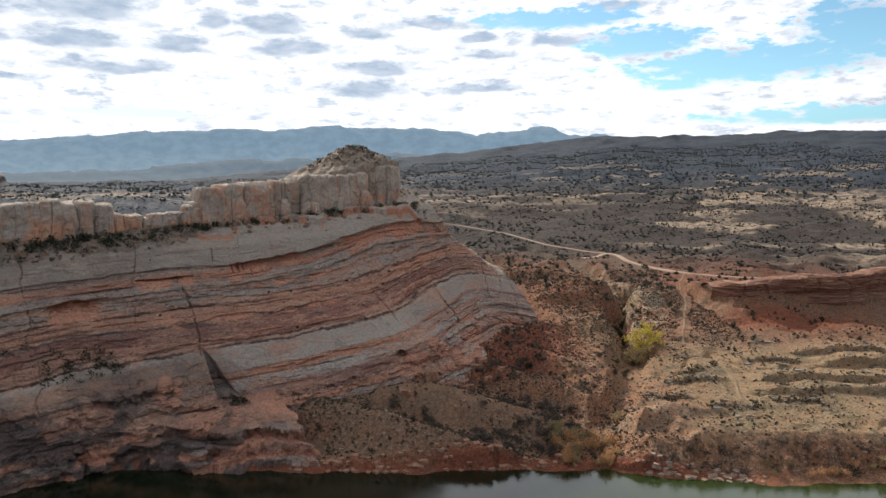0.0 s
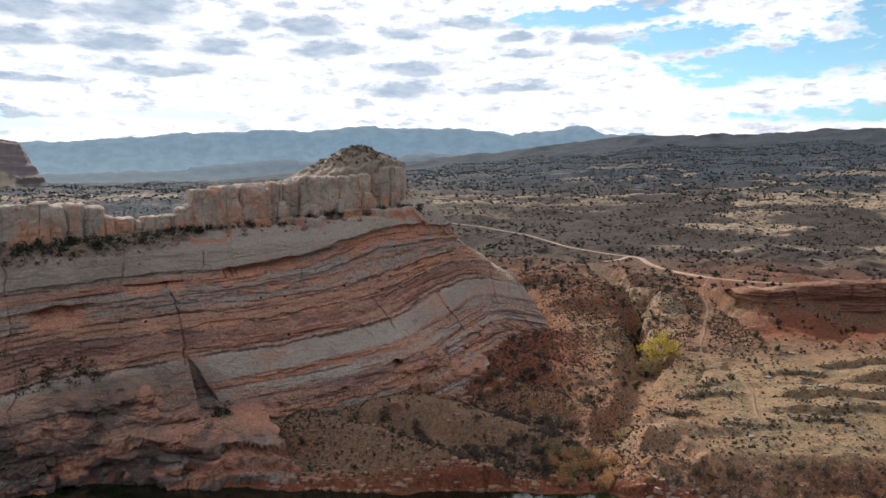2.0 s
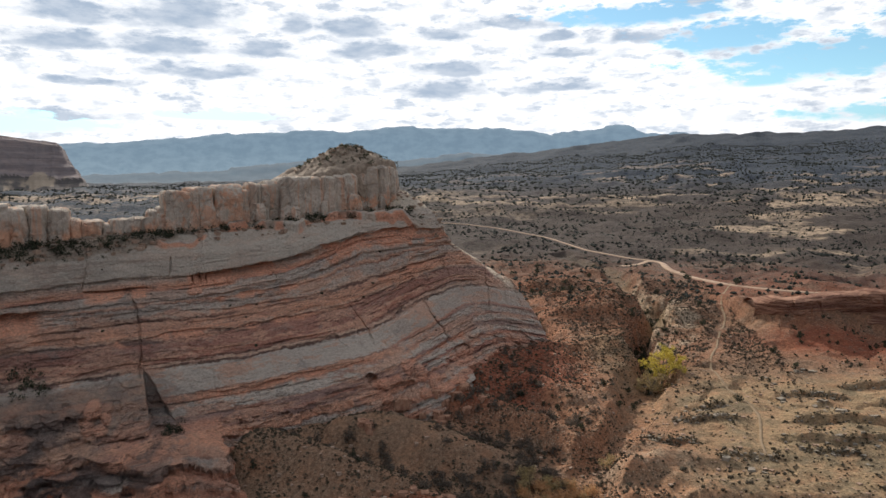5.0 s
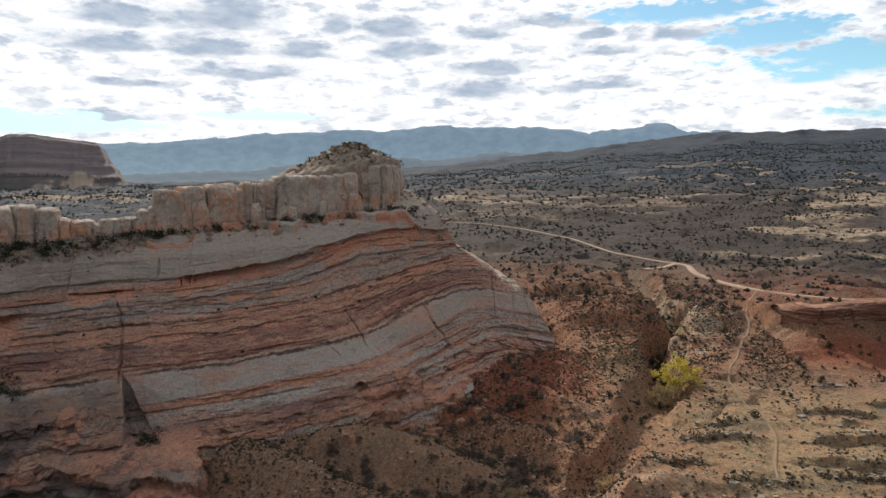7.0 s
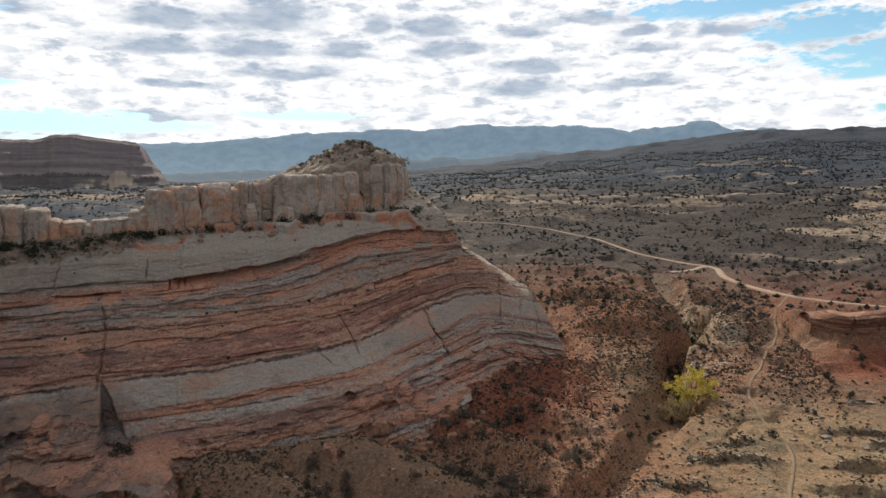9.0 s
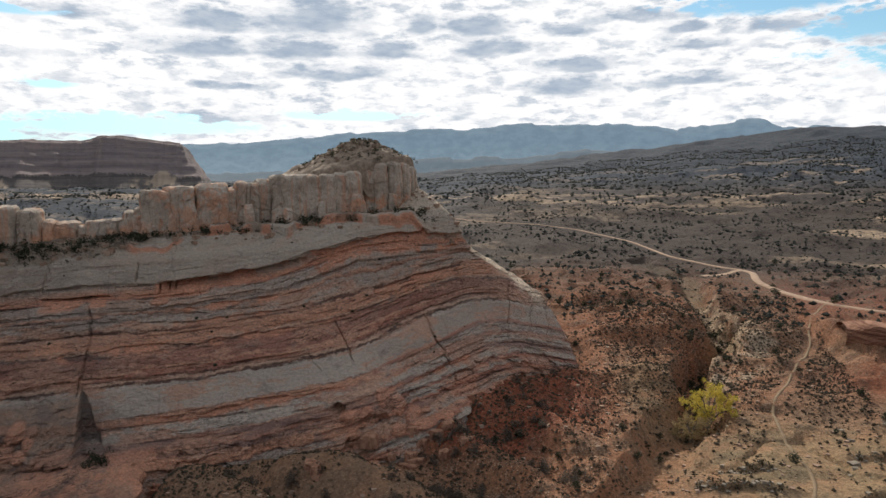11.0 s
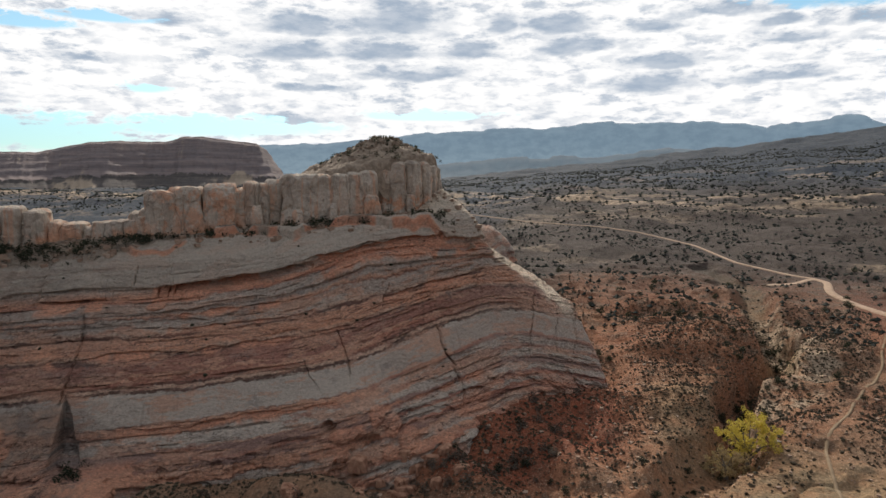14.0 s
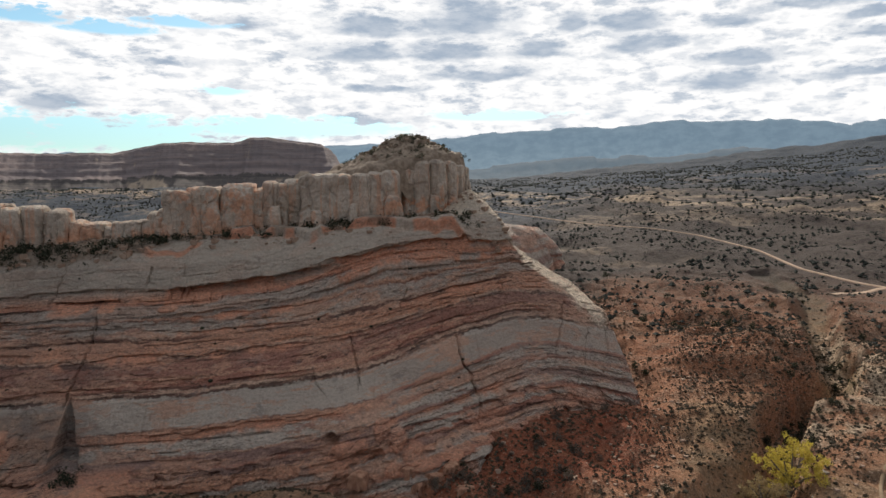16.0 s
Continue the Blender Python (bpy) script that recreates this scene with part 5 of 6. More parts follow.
def range_sheet(name, dist, bears, elevs, foot, rough, mat, label, seed):
    b = np.arange(bears[0], bears[-1], 0.10)
    step = fbm(b / 2.4, 0 * b, 3, seed)
    e = np.interp(b, bears, elevs) + rough * (0.55 * np.tanh(5 * step) + 0.22 * fbm(b / 0.5, 0 * b, 3, seed + 1))
    rows = []
    for i, f in enumerate(np.linspace(0, 1, 22)):
        g = f ** 0.8
        d = dist - 520 * (1 - f) + 60 * fbm(b / 0.9, 0 * b + f * 3, 3, seed + 3) * (1 - f)
        z = foot + (54 + dist * np.tan(np.radians(e)) - foot) * np.interp(f, [0, 0.55, 0.7, 0.8, 1], [0, 0.42, 0.6, 0.85, 1])
        rows.append(np.stack([30 + d * np.sin(np.radians(b)), 40 + d * np.cos(np.radians(b)), z], -1))
    back = rows[-1] + np.array([0, 0, -250.0]) + np.stack([90 * np.sin(np.radians(b)), 90 * np.cos(np.radians(b)), 0 * b], -1)
    v = np.stack(rows + [back])
    ob = solid(name, v.reshape(-1, 3), grid_faces(len(rows) + 1, len(b)), mat)
    return tagged(ob, label, "mountains", kind="structure")


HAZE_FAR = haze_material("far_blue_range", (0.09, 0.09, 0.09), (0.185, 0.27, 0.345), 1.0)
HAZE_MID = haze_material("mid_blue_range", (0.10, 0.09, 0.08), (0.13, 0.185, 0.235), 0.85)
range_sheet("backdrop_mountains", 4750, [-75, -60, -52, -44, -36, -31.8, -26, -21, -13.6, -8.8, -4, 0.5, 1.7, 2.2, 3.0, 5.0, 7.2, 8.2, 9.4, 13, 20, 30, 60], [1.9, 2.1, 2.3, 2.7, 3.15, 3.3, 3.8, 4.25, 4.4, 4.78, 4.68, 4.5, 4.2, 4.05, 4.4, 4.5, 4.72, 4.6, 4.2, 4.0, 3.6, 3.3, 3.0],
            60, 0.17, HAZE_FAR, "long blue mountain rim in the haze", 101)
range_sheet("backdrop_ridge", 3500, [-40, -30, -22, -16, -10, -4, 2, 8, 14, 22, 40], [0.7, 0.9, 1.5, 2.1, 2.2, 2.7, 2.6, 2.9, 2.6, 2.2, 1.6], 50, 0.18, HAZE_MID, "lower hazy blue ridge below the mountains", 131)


# ---- red outcrop along the scarp ----
def build_outcrop():
    """A low wall of level beds with a rounded bare top, ending in a blunt nose."""
    top = empty("rock_outcrop", label="low red sandstone wall with a pale weathered top", category="outcrop")
    x = np.arange(92.5, 215, 0.45)
    yy = 237.5 + 4.0 * vnoise(x / 17, 0 * x, 5) + 0.10 * np.clip(x - 92, 0, 200) + 9.0 * smooth(101, 92.5, x) ** 2
    crown = 20.6 + 0.065 * (x - 92) - 1.8 * smooth(98, 92.5, x) ** 1.5 + 0.35 * fbm(x / 6, 0 * x, 3, 111)
    # up the face, over the brow and back across the top: share of the height, metres back
    path = [(u, 0.0) for u in np.linspace(-0.5, 0.86, 34)] + [(0.90, 0.25), (0.94, 0.7), (0.97, 1.3), (0.99, 2.1), (1.0, 3.2), (1.0, 4.6), (0.98, 6.0), (0.94, 7.6), (0.86, 9.5), (0.70, 11.5)]
    u, back = np.array([q[0] for q in path])[:, None], np.array([q[1] for q in path])[:, None]
    X, z = x[None] + 0 * u, crown[None] - 6.4 * (1 - u)
    bed = z - 0.065 * (X - 92) + 0.15 * fbm(X / 5, z, 3, 112)
    lip = np.interp(np.mod(bed * 1.15 + 0.25 * vnoise(X / 9, 0 * X, 113), 1.0), [0, 0.1, 0.75, 1.0], [-0.25, 0.28, 0.18, -0.25])
    out_ = lip * (0.5 + 0.5 * smooth(-0.4, 0.4, fbm(X / 8, z / 2, 2, 114))) + 0.7 * fbm(X / 5.5, z / 6, 3, 115) + 0.25 * fbm(X / 1.2, z / 0.8, 3, 116)
    out_ = out_ - 0.8 * smooth(0.12, 0.0, np.abs(vnoise(X / 4.5, z / 14, 117))) - 1.0 * smooth(0.35, 0.0, u) + 1.6 * smooth(0.0, -0.5, u)
    y = yy[None] - out_ * smooth(3.5, 0.5, back) + back
    z = z + 0.22 * fbm(X / 2.2, y / 2.2, 3, 118) * smooth(0.2, 1.0, back)
    pts, faces, k = np.stack([X, y, z], -1).reshape(-1, 3), grid_faces(*X.shape), len(x)
    for name, lo, hi, label in (("lower_bed", 0, 17, "dark red undercut lower beds"), ("wall_face", 17, 33, "level red beds"), ("rock_brow", 33, 99, "pale rounded bare top")):
        f = faces[(faces[:, 0] // k >= lo) & (faces[:, 0] // k < hi)]
        used, inv = np.unique(f, return_inverse=True)
        solid(name, pts[used], inv.reshape(-1, 4), SCARP, top, label, smooth_shade=False)


build_outcrop()


# ---- plants ----
def leaf_cloud(centres, sizes, count, leaf, seed, flat=0.8):
    """Small three-sided leaf sprays scattered through ellipsoids; returns vertices and faces."""
    g = np.random.default_rng(seed)
    c, s = np.repeat(np.asarray(centres, float), count, 0), np.repeat(np.asarray(sizes, float), count)
    d = g.normal(size=c.shape)
    d /= np.linalg.norm(d, axis=1)[:, None]
    d *= (g.random(len(d)) ** 0.45)[:, None]
    d[:, 2] = d[:, 2] * flat
    p = c + d * s[:, None]
    p[:, 2] = np.maximum(p[:, 2], c[:, 2] - 0.75 * s * flat)
    tri = g.normal(size=(len(p), 3, 3)) * (leaf * s * g.uniform(0.6, 1.4, len(p)))[:, None, None]
    v = (p[:, None, :] + tri).reshape(-1, 3)
    return v, np.arange(len(v)).reshape(-1, 3)


def cone(p0, p1, r0, r1, k=7):
    p0, p1 = Vector(p0), Vector(p1)
    q = (p1 - p0).to_track_quat("Z", "Y")
    v = [p0 + q @ Vector((r0 * math.cos(t), r0 * math.sin(t), 0)) for t in np.arange(k) / k * 2 * np.pi]
    v += [p1 + q @ Vector((r1 * math.cos(t), r1 * math.sin(t), 0)) for t in np.arange(k) / k * 2 * np.pi]
    f = [(i, (i + 1) % k, k + (i + 1) % k, k + i) for i in range(k)] + [tuple(range(k, 2 * k))]
    return [tuple(w) for w in v], f


def join(pieces):
    v, f = [], []
    for pv, pf in pieces:
        f += [tuple(i + len(v) for i in q) for q in pf]
        v += list(pv)
    return v, f


def shrub_kind(name, mat, height, width, clumps, leaves, leaf, seed, label, category, group):
    """One bush or small tree: short stems and a ragged crown of leaf sprays."""
    r = random.Random(seed)
    top = empty(name, (0, 0, -200), label, category, group)
    cen, siz = [], []
    for i in range(clumps):
        t = r.uniform(0, 2 * math.pi)
        d = width / 2 * r.uniform(0.1, 0.72)
        h = height * r.uniform(0.28, 0.82) * (1 - 0.35 * d / (width / 2))
        cen.append((d * math.cos(t), d * math.sin(t), h))
        siz.append(width * r.uniform(0.17, 0.30))
        if i < 4:
            v, f = cone((0.06 * math.cos(t), 0.06 * math.sin(t), -0.4), cen[-1], 0.05 * height ** 0.6, 0.015, 5)
            solid("stem", np.array(v), f, BARK, top)
    v, f = leaf_cloud(cen, siz, leaves, leaf, seed, 0.9)
    solid("crown", v, f, mat, top, smooth_shade=False)
    return top


def cottonwood(x, y, z, height, width, seed, mat, label):
    r = random.Random(seed)
    top = empty("cottonwood_tree", (x, y, z), label, "tree", "cottonwoods")
    limbs, cen, siz = [cone((0, 0, -0.5), (0.2, 0, height * 0.35), 0.42, 0.30, 9)], [], []
    for i in range(16):
        t, d = i * 2.4 + r.uniform(-0.3, 0.3), width / 2 * r.uniform(0.2, 0.9)
        tip = (d * math.cos(t), d * math.sin(t), height * r.uniform(0.30, 0.92) * (1 - 0.30 * (d / (width / 2)) ** 2))
        mid = tuple(0.5 * (p + q) + r.uniform(-0.3, 0.3) for p, q in zip((0.2, 0, height * 0.3), tip))
        limbs += [cone((0.15, 0, height * r.uniform(0.15, 0.33)), mid, 0.2, 0.12, 6), cone(mid, tip, 0.12, 0.04, 6)]
        for _ in range(9):
            cen.append(tuple(q + r.gauss(0, 0.09 * width) * k for q, k in zip(tip, (1, 1, 0.8))))
            siz.append(r.uniform(0.4, 1.0) * width / 12)
    v, f = join(limbs)
    solid("trunk", np.array(v), f, BARK, top)
    v, f = leaf_cloud(cen, siz, 60, 0.17, seed, 0.9)
    solid("crown", v, f, mat, top, smooth_shade=False)


def zg(x, y):
    return float(ground(x, y))


cottonwood(57.5, 204, zg(57.5, 204) - 0.5, 12.5, 11.0, 3, YELLOW, "spreading cottonwood with yellow autumn leaves in the wash")
cottonwood(54, 199, zg(54, 199), 6.0, 7.5, 4, STRAW, "smaller half-bare cottonwood beside the yellow one")

DRY = leaf_material("bare_brush", (0.075, 0.058, 0.045), (0.19, 0.15, 0.115))
GREYS = [shrub_kind("bare_shrub", DRY, 2.2, 2.8, 10, 44, 0.12, 8, "grey-brown leafless brush in the gully", "shrub", "bare brush"),
         shrub_kind("bare_shrub", DRY, 1.5, 2.4, 8, 40, 0.13, 9, "low grey-brown leafless brush in the gully", "shrub", "bare brush")]
KINDS = [shrub_kind("juniper", JUNIPER, 2.6, 3.0, 9, 46, 0.16, 1, "dark green rounded juniper on dry ground", "shrub", "junipers"),
         shrub_kind("juniper", JUNIPER, 1.7, 2.6, 8, 40, 0.17, 2, "dark green low juniper on dry ground", "shrub", "junipers"),
         shrub_kind("juniper", JUNIPER, 3.4, 3.2, 11, 48, 0.15, 3, "tall dark green juniper on dry ground", "shrub", "junipers")]
RUSTS = [shrub_kind("tamarisk", RUSTY, 3.2, 3.6, 12, 46, 0.13, 5, "rust-brown feathery tamarisk by the water", "shrub", "tamarisks"),
         shrub_kind("tamarisk", STRAW, 2.4, 3.0, 10, 44, 0.13, 6, "straw-coloured dry tamarisk by the water", "shrub", "tamarisks")]
R = random.Random(21)


def plant(kind, x, y, size, z=None):
    ob = copy_thing(kind, Matrix.Translation((x, y, (zg(x, y) if z is None else z) - 0.1)) @ Matrix.Rotation(R.uniform(0, 6.28), 4, "Z"))
    ob.scale = (size, size, size * R.uniform(0.85, 1.15))
    return ob


# junipers: along the wash, on the talus, on the open ground
for cx, cy, spread, count, size in ((62, 234, 4, 10, 0.9), (60, 250, 4, 7, 0.85), (56, 216, 3, 7, 0.9), (48, 190, 3, 5, 0.7), (27, 181, 7, 10, 0.8), (34, 172, 5, 5, 0.6), (20, 195, 6, 8, 0.7), (-20, 143, 12, 5, 0.6),
                                    (-22, 138, 9, 3, 0.7), (14, 146, 6, 3, 0.7), (30, 280, 7, 7, 1.2), (26, 236, 9, 8, 0.9), (97, 222, 9, 9, 0.9), (112, 226, 12, 22, 0.6), (128, 220, 10, 14, 0.6), (60, 290, 22, 12, 1.0), (100, 320, 40, 16, 1.1), (44, 330, 30, 14, 1.1), (80, 200, 14, 6, 0.5)):
    for _ in range(count):
        plant(R.choice(KINDS), cx + R.gauss(0, spread), cy + R.gauss(0, spread * 0.7), size * R.uniform(0.45, 0.95))
for i in range(48):
    y = R.uniform(196, 276)
    x = np.interp(y, [p[1] for p in WASH], [p[0] for p in WASH]) + R.gauss(0, 1.8)
    plant(R.choice(KINDS), x, y, R.uniform(0.4, 0.95))
for x, y in ((85, 304), (70, 182), (41, 187), (44, 181), (90, 205), (79, 229)):
    plant(KINDS[0], x, y, R.uniform(0.7, 1.1))
for cx, cy, sx, sy, count in ((18, 141, 6, 3, 40), (24, 146, 4, 4, 26), (7, 146, 6, 1.6, 22), (-4, 152, 5, 1.6, 16), (14, 160, 5, 1.8, 20), (24, 158, 4, 1.6, 12), (30, 172, 4, 2, 12), (22, 200, 6, 6, 12), (-16, 156, 7, 2, 10), (12, 172, 4, 3, 16), (20, 184, 5, 4, 12)):
    for _ in range(count):
        plant(R.choice(GREYS), cx + R.gauss(0, sx), cy + R.gauss(0, sy), R.uniform(0.55, 1.15))
# tamarisk thickets at the mouth of the wash and along the bank
for _ in range(40):
    plant(R.choice(RUSTS), R.uniform(22, 35), R.uniform(134.5, 146), R.uniform(0.5, 1.1))
for _ in range(22):
    x = R.uniform(58, 110)
    plant(RUSTS[0] if R.random() < 0.7 else RUSTS[1], x, np.interp(x, [p[0] for p in SHORE], [p[1] for p in SHORE]) + R.uniform(2, 5), R.uniform(0.4, 0.7))
for x, y, s, k in ((38, 155, 1.15, 1), (39.5, 157, 0.9, 1), (31, 146, 0.8, 1), (30, 141, 0.9, 0), (31.5, 142.5, 0.8, 0), (27, 139.5, 0.9, 0), (25, 142, 0.8, 0), (22.5, 140, 0.8, 0)):
    plant(RUSTS[k], x, y, s)
for k in KINDS + RUSTS + GREYS:
    for c in k.children:
        bpy.data.objects.remove(c)
    bpy.data.objects.remove(k)


def on_ridge(n, lo, hi, b0, b1, seed):
    g = np.random.default_rng(seed)
    a, b = g.uniform(lo, hi, n), g.uniform(b0, b1, n)
    x, y = ab_world(a, b)
    return x, y, cliff_base(a, b), g


# dark brush on the bench under the caprock and on the summit
def brush(name, x, y, z, size, count, leaf, mat, label, seed):
    v, f = leaf_cloud(np.stack([x, y, z + size * 0.45], -1), size, count, leaf, seed, 0.85)
    ob = solid(name, v, f, mat, smooth_shade=False)
    return tagged(ob, label, "shrubs", kind="stuff")


def tufts(name, x, y, z, size, mat, label, seed, blobs=1, plain=False):
    """Many small rounded bushes, each of one or more uneven clumps."""
    g = np.random.default_rng(seed)
    n = len(x) * blobs
    k = (1 + 5 ** 0.5) / 2
    base = np.array([(-1, k, 0), (1, k, 0), (-1, -k, 0), (1, -k, 0), (0, -1, k), (0, 1, k), (0, -1, -k), (0, 1, -k), (k, 0, -1), (k, 0, 1), (-k, 0, -1), (-k, 0, 1)]) / 1.9
    tris = np.array([(0, 11, 5), (0, 5, 1), (0, 1, 7), (0, 7, 10), (0, 10, 11), (1, 5, 9), (5, 11, 4), (11, 10, 2), (10, 7, 6), (7, 1, 8), (3, 9, 4), (3, 4, 2), (3, 2, 6), (3, 6, 8), (3, 8, 9), (4, 9, 5), (2, 4, 11), (6, 2, 10), (8, 6, 7), (9, 8, 1)])
    if plain:
        base = np.array([(1, 0, 0), (0, 1, 0), (-1, 0, 0), (0, -1, 0), (0, 0, 1), (0, 0, -0.6)], float)
        tris = np.array([(0, 1, 4), (1, 2, 4), (2, 3, 4), (3, 0, 4), (1, 0, 5), (2, 1, 5), (3, 2, 5), (0, 3, 5)])
    m = len(base)
    x, y, z, size = (np.repeat(q, blobs) for q in (x, y, z, size))
    v = base[None] * g.uniform(0.55, 1.25, (n, m, 1)) * (size * g.uniform(0.7, 1.1, n))[:, None, None] * np.array([1, 1, 0.8])
    off = g.normal(0, 0.45 if blobs > 1 else 0.0, (n, 2)) * size[:, None]
    v = v + np.stack([x + off[:, 0], y + off[:, 1], z + 0.4 * size], -1)[:, None, :]
    f = (tris[None] + m * np.arange(n)[:, None, None]).reshape(-1, 3)
    ob = solid(name, v.reshape(-1, 3), f, mat, smooth_shade=False)
    return tagged(ob, label, "shrubs", kind="stuff")


x, y, z, g = on_ridge(70, 4, 28, 156, 167, 43)
brush("ledge_brush", x, y, z, g.uniform(0.4, 1.3, 70), 50, 0.16, JUNIPER, "dark brush on a ledge below a rock alcove", 44)
x, y, z, g = on_ridge(14, 46.4, 50.5, 144.5, 148.5, 143)
brush("ledge_brush", x, y, z, g.uniform(0.5, 1.0, 14), 50, 0.16, JUNIPER, "dark bush rooted at the foot of a rock cleft", 144)
x, y, z, g = on_ridge(46, 28, 130, 158, 184, 49)
tufts("ledge_shrubs", x, y, z - 0.1, 0.12 + 0.36 * g.random(46) ** 2.0, JUNIPER, "small dark shrubs rooted in seams of the cliff", 50, 2)
x, y, z, g = on_ridge(420, 0, 122, 185.8, 189.8, 41)
keep = np.random.default_rng(2).random(420) < np.where(CA * x + SA * y < 60, 0.45, 0.5)
brush("bench_brush", x[keep], y[keep], z[keep], g.uniform(0.4, 1.3, 420)[keep], 60, 0.16, JUNIPER, "dark brush in a row on the rock bench under the caprock", 42)
x, y, z, g = on_ridge(280, -20, 56, 183.2, 190.5, 47)
brush("bench_brush", x, y, z, 0.2 + 0.95 * g.random(280) ** 2.2, 44, 0.17, JUNIPER, "dark brush among rubble on the broken bench", 48)
g = np.random.default_rng(45)
A, D = g.uniform(0, 6.28, 190), 13 * g.random(190) ** 0.6
sa, sb = 107 + 1.2 * D * np.cos(A), 206 + D * np.sin(A)
x, y = ab_world(sa, sb)
brush("summit_brush", x, y, summit_z(sa, sb), 0.25 + 0.6 * g.random(190) ** 2, 45, 0.18, JUNIPER, "dark shrubs dotted over the summit debris", 46)
SUMMIT_STONES = ab_world(107 + 14 * g.normal(0, 0.5, 340), 205 + 11 * g.normal(0, 0.5, 340))


def scatter(n, x0, x1, y0, y1, seed, clump, limit):
    g = np.random.default_rng(seed)
    x, y = g.uniform(x0, x1, n), g.uniform(y0, y1, n)
    d = fbm(x / clump, y / clump, 3, seed) + g.uniform(-0.7, 0.7, n)
    shore = np.interp(x, [p[0] for p in SHORE], [p[1] for p in SHORE])
    a, b = ridge_ab(x, y)
    cliff = (b < 262) & (a < 160) & (cliff_base(a, b) > ground(x, y) - 0.4)
    ok = (d > limit) & (y > shore + 2.5) & ~cliff
    for line, w in ((ROAD, 3.6), (SPUR, 2.2), (TRAIL, 1.6)):
        ok &= to_line(x, y, line)[0] > w
    x, y = x[ok], y[ok]
    return x, y, ground(x, y), g


x, y, z, g = scatter(90000, -75, 90, 131, 300, 51, 14, -0.35)
keep = g.random(len(x)) > 0.8 * smooth(36, 46, x) * smooth(212, 198, y)
x, y, z = x[keep], y[keep], z[keep]
tufts("sagebrush", x, y, z, 0.14 + 0.34 * g.random(len(x)) ** 2.6, SAGE, "small dark sagebrush dotted over the talus slopes", 52, 1, True)
x, y, z, g = scatter(16000, 36, 180, 131, 262, 53, 9, 0.35)
keep = g.random(len(x)) < 0.55
x, y, z = x[keep], y[keep], z[keep]
tufts("sagebrush", x, y, z, 0.12 + 0.42 * g.random(len(x)) ** 3, SAGE, "sparse small sagebrush on the sandy flat", 54)
x, y, z, g = scatter(60000, -320, 330, 190, 560, 55, 22, -0.15)
ok = (y > 262) | (x < -25)
x, y, z = x[ok], y[ok], z[ok]
tufts("desert_scrub", x, y, z, 0.2 + 1.1 * g.random(len(x)) ** 4.0, SCRUB, "dark junipers and scrub thick over the valley floor", 56, 1, True)
x, y, z, g = scatter(14000, -950, -320, 150, 620, 59, 40, -0.3)
tufts("desert_scrub", x, y, z, g.uniform(0.5, 1.5, len(x)), SCRUB, "dark junipers and scrub thick beyond the ridge", 60, 1, True)
x, y, z, g = scatter(42000, -800, 700, 560, 1500, 57, 50, -0.3)
tufts("desert_scrub", x, y, z, g.uniform(0.8, 1.9, len(x)), SCRUB, "dark junipers and scrub thick over the far slopes", 58, 1, True)


# loose stones on the talus and under the cliff
def stones(x, y, z, size, seed, label, mat=None):
    g = np.random.default_rng(seed)
    base = np.array([(sx, sy, sz) for sx in (-1, 1) for sy in (-1, 1) for sz in (-1, 1)], float)
    quads = np.array([(0, 1, 3, 2), (4, 6, 7, 5), (0, 4, 5, 1), (2, 3, 7, 6), (0, 2, 6, 4), (1, 5, 7, 3)])
    v = base[None] * g.uniform(0.55, 1.1, (len(x), 8, 3)) * size[:, None, None] * np.array([1, 1, 0.7])
    t = g.uniform(0, 6.28, len(x))
    c, s = np.cos(t)[:, None], np.sin(t)[:, None]
    v = np.stack([c * v[..., 0] - s * v[..., 1], s * v[..., 0] + c * v[..., 1], v[..., 2]], -1)
    v = v + np.stack([x, y, z], -1)[:, None, :]
    f = (quads[None] + 8 * np.arange(len(x))[:, None, None]).reshape(-1, 4)
    ob = solid("stones", v.reshape(-1, 3), f, mat or STONE, smooth_shade=False)
    return tagged(ob, label, "stones", kind="stuff")


x, y, z, g = scatter(6000, -70, 84, 133, 290, 61, 10, 0.0)
stones(x, y, z, 0.09 + 0.42 * g.random(len(x)) ** 4, 62, "loose angular sandstone blocks on the talus")
x, y, z, g = scatter(700, 36, 160, 128, 262, 63, 9, 0.2)
stones(x, y, z, 0.10 + 0.3 * g.random(len(x)) ** 3, 64, "loose stones on the sandy flat")


g = np.random.default_rng(65)
u, v = g.uniform(58, 118, 260), g.uniform(146, 206, 260)
keep = (fbm(u / 12, v / 7, 3, 66) > 0.05) & (to_line(u, v, TRAIL)[0] > 2.5)
u, v = u[keep], v[keep]
stones(u, v, ground(u, v) - 0.12, 0.2 + 0.7 * g.random(len(u)) ** 3, 67, "flat weathered slabs breaking through the sand", WHALE)

x, y, z, g = on_ridge(900, 4, 128, 184, 197, 68)
stones(x, y, z + 0.05, 0.12 + 0.7 * g.random(900) ** 4, 69, "rubble fallen from the caprock onto the bench")

sa, sb = ridge_ab(*SUMMIT_STONES)
keep = (sb > np.interp(sa, CAP_A, CAP_B) + 3) & (sa < 118) & (sb < 217)
u, v = SUMMIT_STONES[0][keep], SUMMIT_STONES[1][keep]
stones(u, v, summit_z(sa[keep], sb[keep]) + 0.05, 0.12 + 0.55 * g.random(keep.sum()) ** 3, 72, "broken caprock strewn over the summit", DEBRIS)

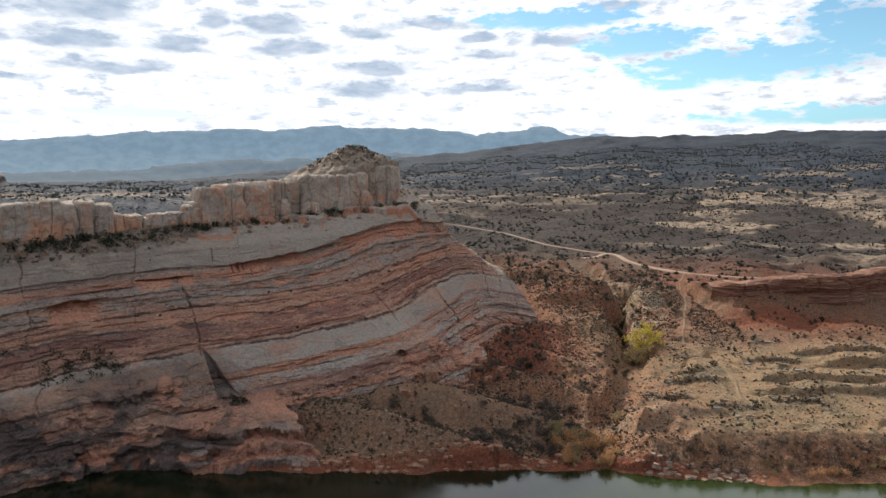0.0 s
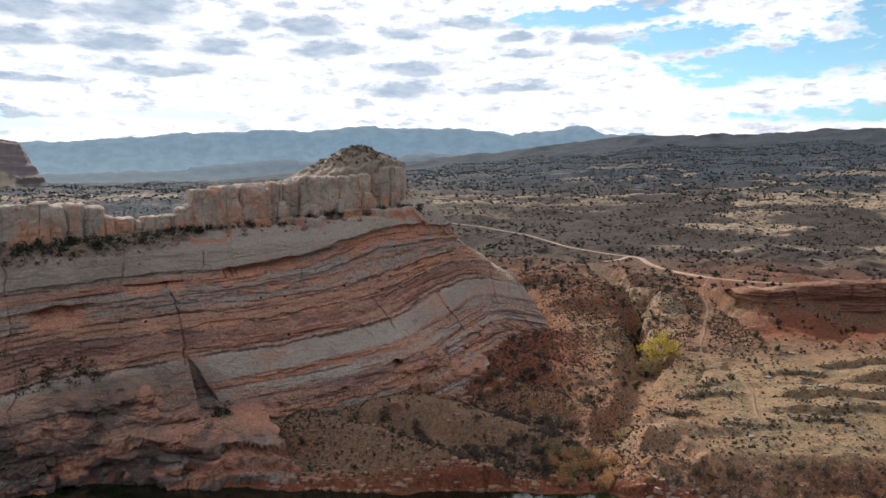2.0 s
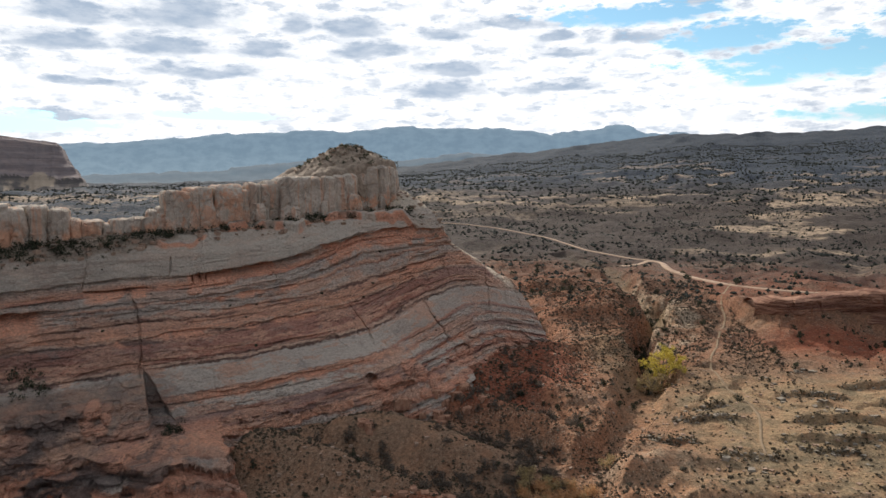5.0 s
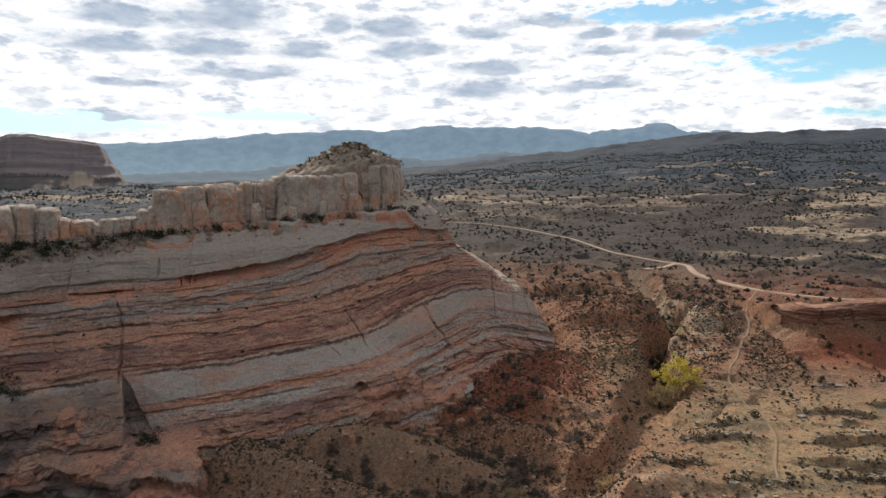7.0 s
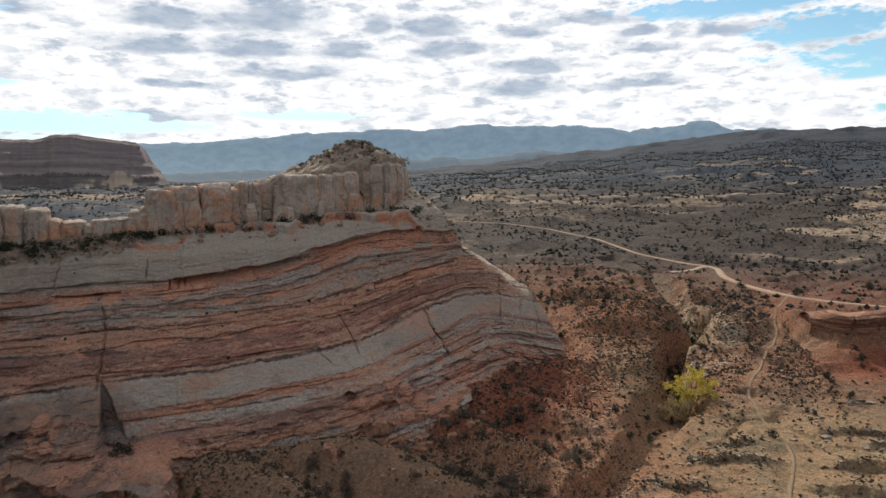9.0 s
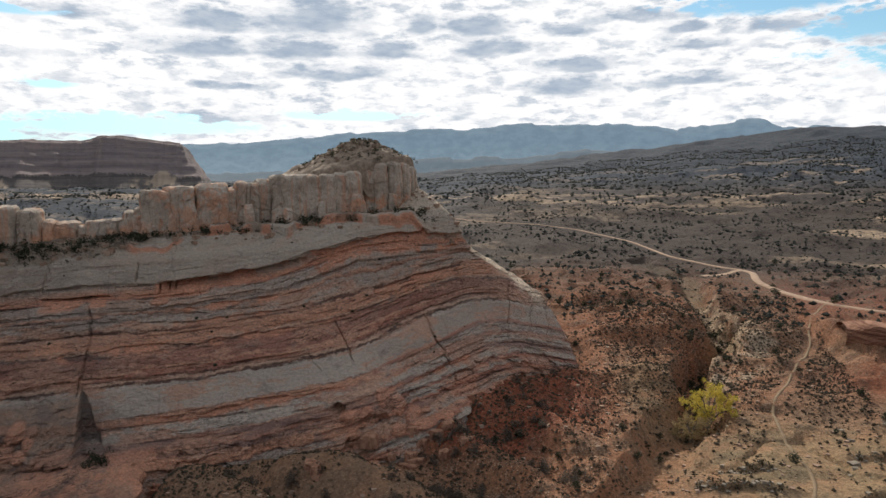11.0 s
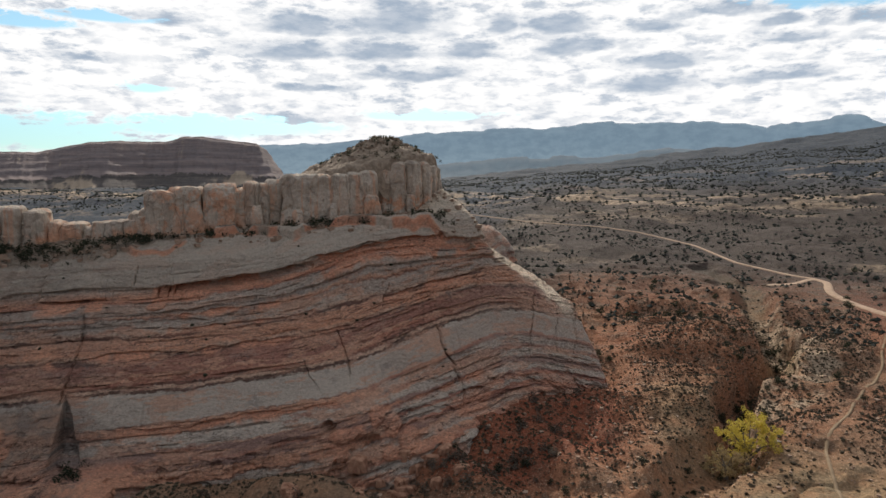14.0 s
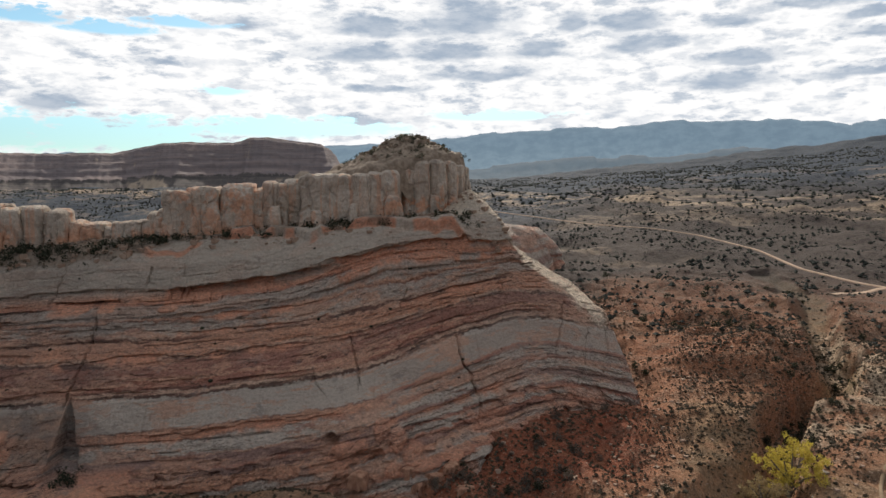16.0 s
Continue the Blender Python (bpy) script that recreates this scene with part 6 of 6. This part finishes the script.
# fallen blocks at the foot of the cliff
BLOCKS = empty("boulder_pile", label="jumble of fallen orange sandstone blocks at the cliff foot", category="boulders")
r = random.Random(77)
for i in range(22):
    a, b = r.gauss(99, 6), r.uniform(134, 143)
    x, y = ab_world(a, b)
    z = max(zg(x, y), float(cliff_base(np.array(a), np.array(b))))
    w = r.uniform(0.9, 2.6)
    pillar(a, b, z - 0.55 * w, w * r.uniform(0.75, 1.1), w * r.uniform(1.0, 1.7), w, r.randrange(999), BLOCKS, BLOCK_MAT, "boulder", r.uniform(0, 3), 2.3)

# brush and stones along the small scarps, slabs at the water's edge, brush on the bluff
g = np.random.default_rng(81)
px, py = [], []
for x0, x1, yl, h in SCARPS:
    u = g.uniform(x0 + 3, x1 - 6, 120)
    px.append(u)
    py.append(yl + 2.6 * fbm(u / 14, 0 * u + yl, 4, 37) + g.normal(0, 0.7, 120))
px, py = np.concatenate(px), np.concatenate(py)
half = g.random(len(px)) < 0.5
brush("scarp_brush", px[half], py[half], ground(px[half], py[half]), 0.2 + 0.5 * g.random(half.sum()) ** 2, 12, 0.34, SAGE, "low dark brush along the little scarps of the flat", 82)
stones(px[~half], py[~half], ground(px[~half], py[~half]), 0.12 + 0.36 * g.random((~half).sum()) ** 2.5, 83, "brown slabs broken from the little scarps", WHALE)
u = g.uniform(36, 60, 90)
v = np.interp(u, [p[0] for p in SHORE], [p[1] for p in SHORE]) + g.uniform(0.2, 3.8, 90)
stones(u, v, ground(u, v) - 0.12, 0.18 + 0.62 * g.random(90) ** 2, 84, "pale flat slabs at the water's edge")
u = g.uniform(-30, 26, 260)
v = np.interp(u, [p[0] for p in SHORE], [p[1] for p in SHORE]) + g.uniform(-0.2, 4.0, 260)
stones(u, v, ground(u, v) - 0.08, 0.12 + 0.7 * g.random(260) ** 3, 86, "reddish slabs fallen along the water's edge", BLOCK_MAT)
u = g.uniform(42, 118, 260)
v = np.interp(u, [p[0] for p in SHORE], [p[1] for p in SHORE]) + g.uniform(3.0, 9.5, 260)
brush("bluff_brush", u, v, ground(u, v), 0.3 + 0.8 * g.random(260) ** 2, 30, 0.22, DRY, "grey-brown brush over the steep face of the river bluff", 85)
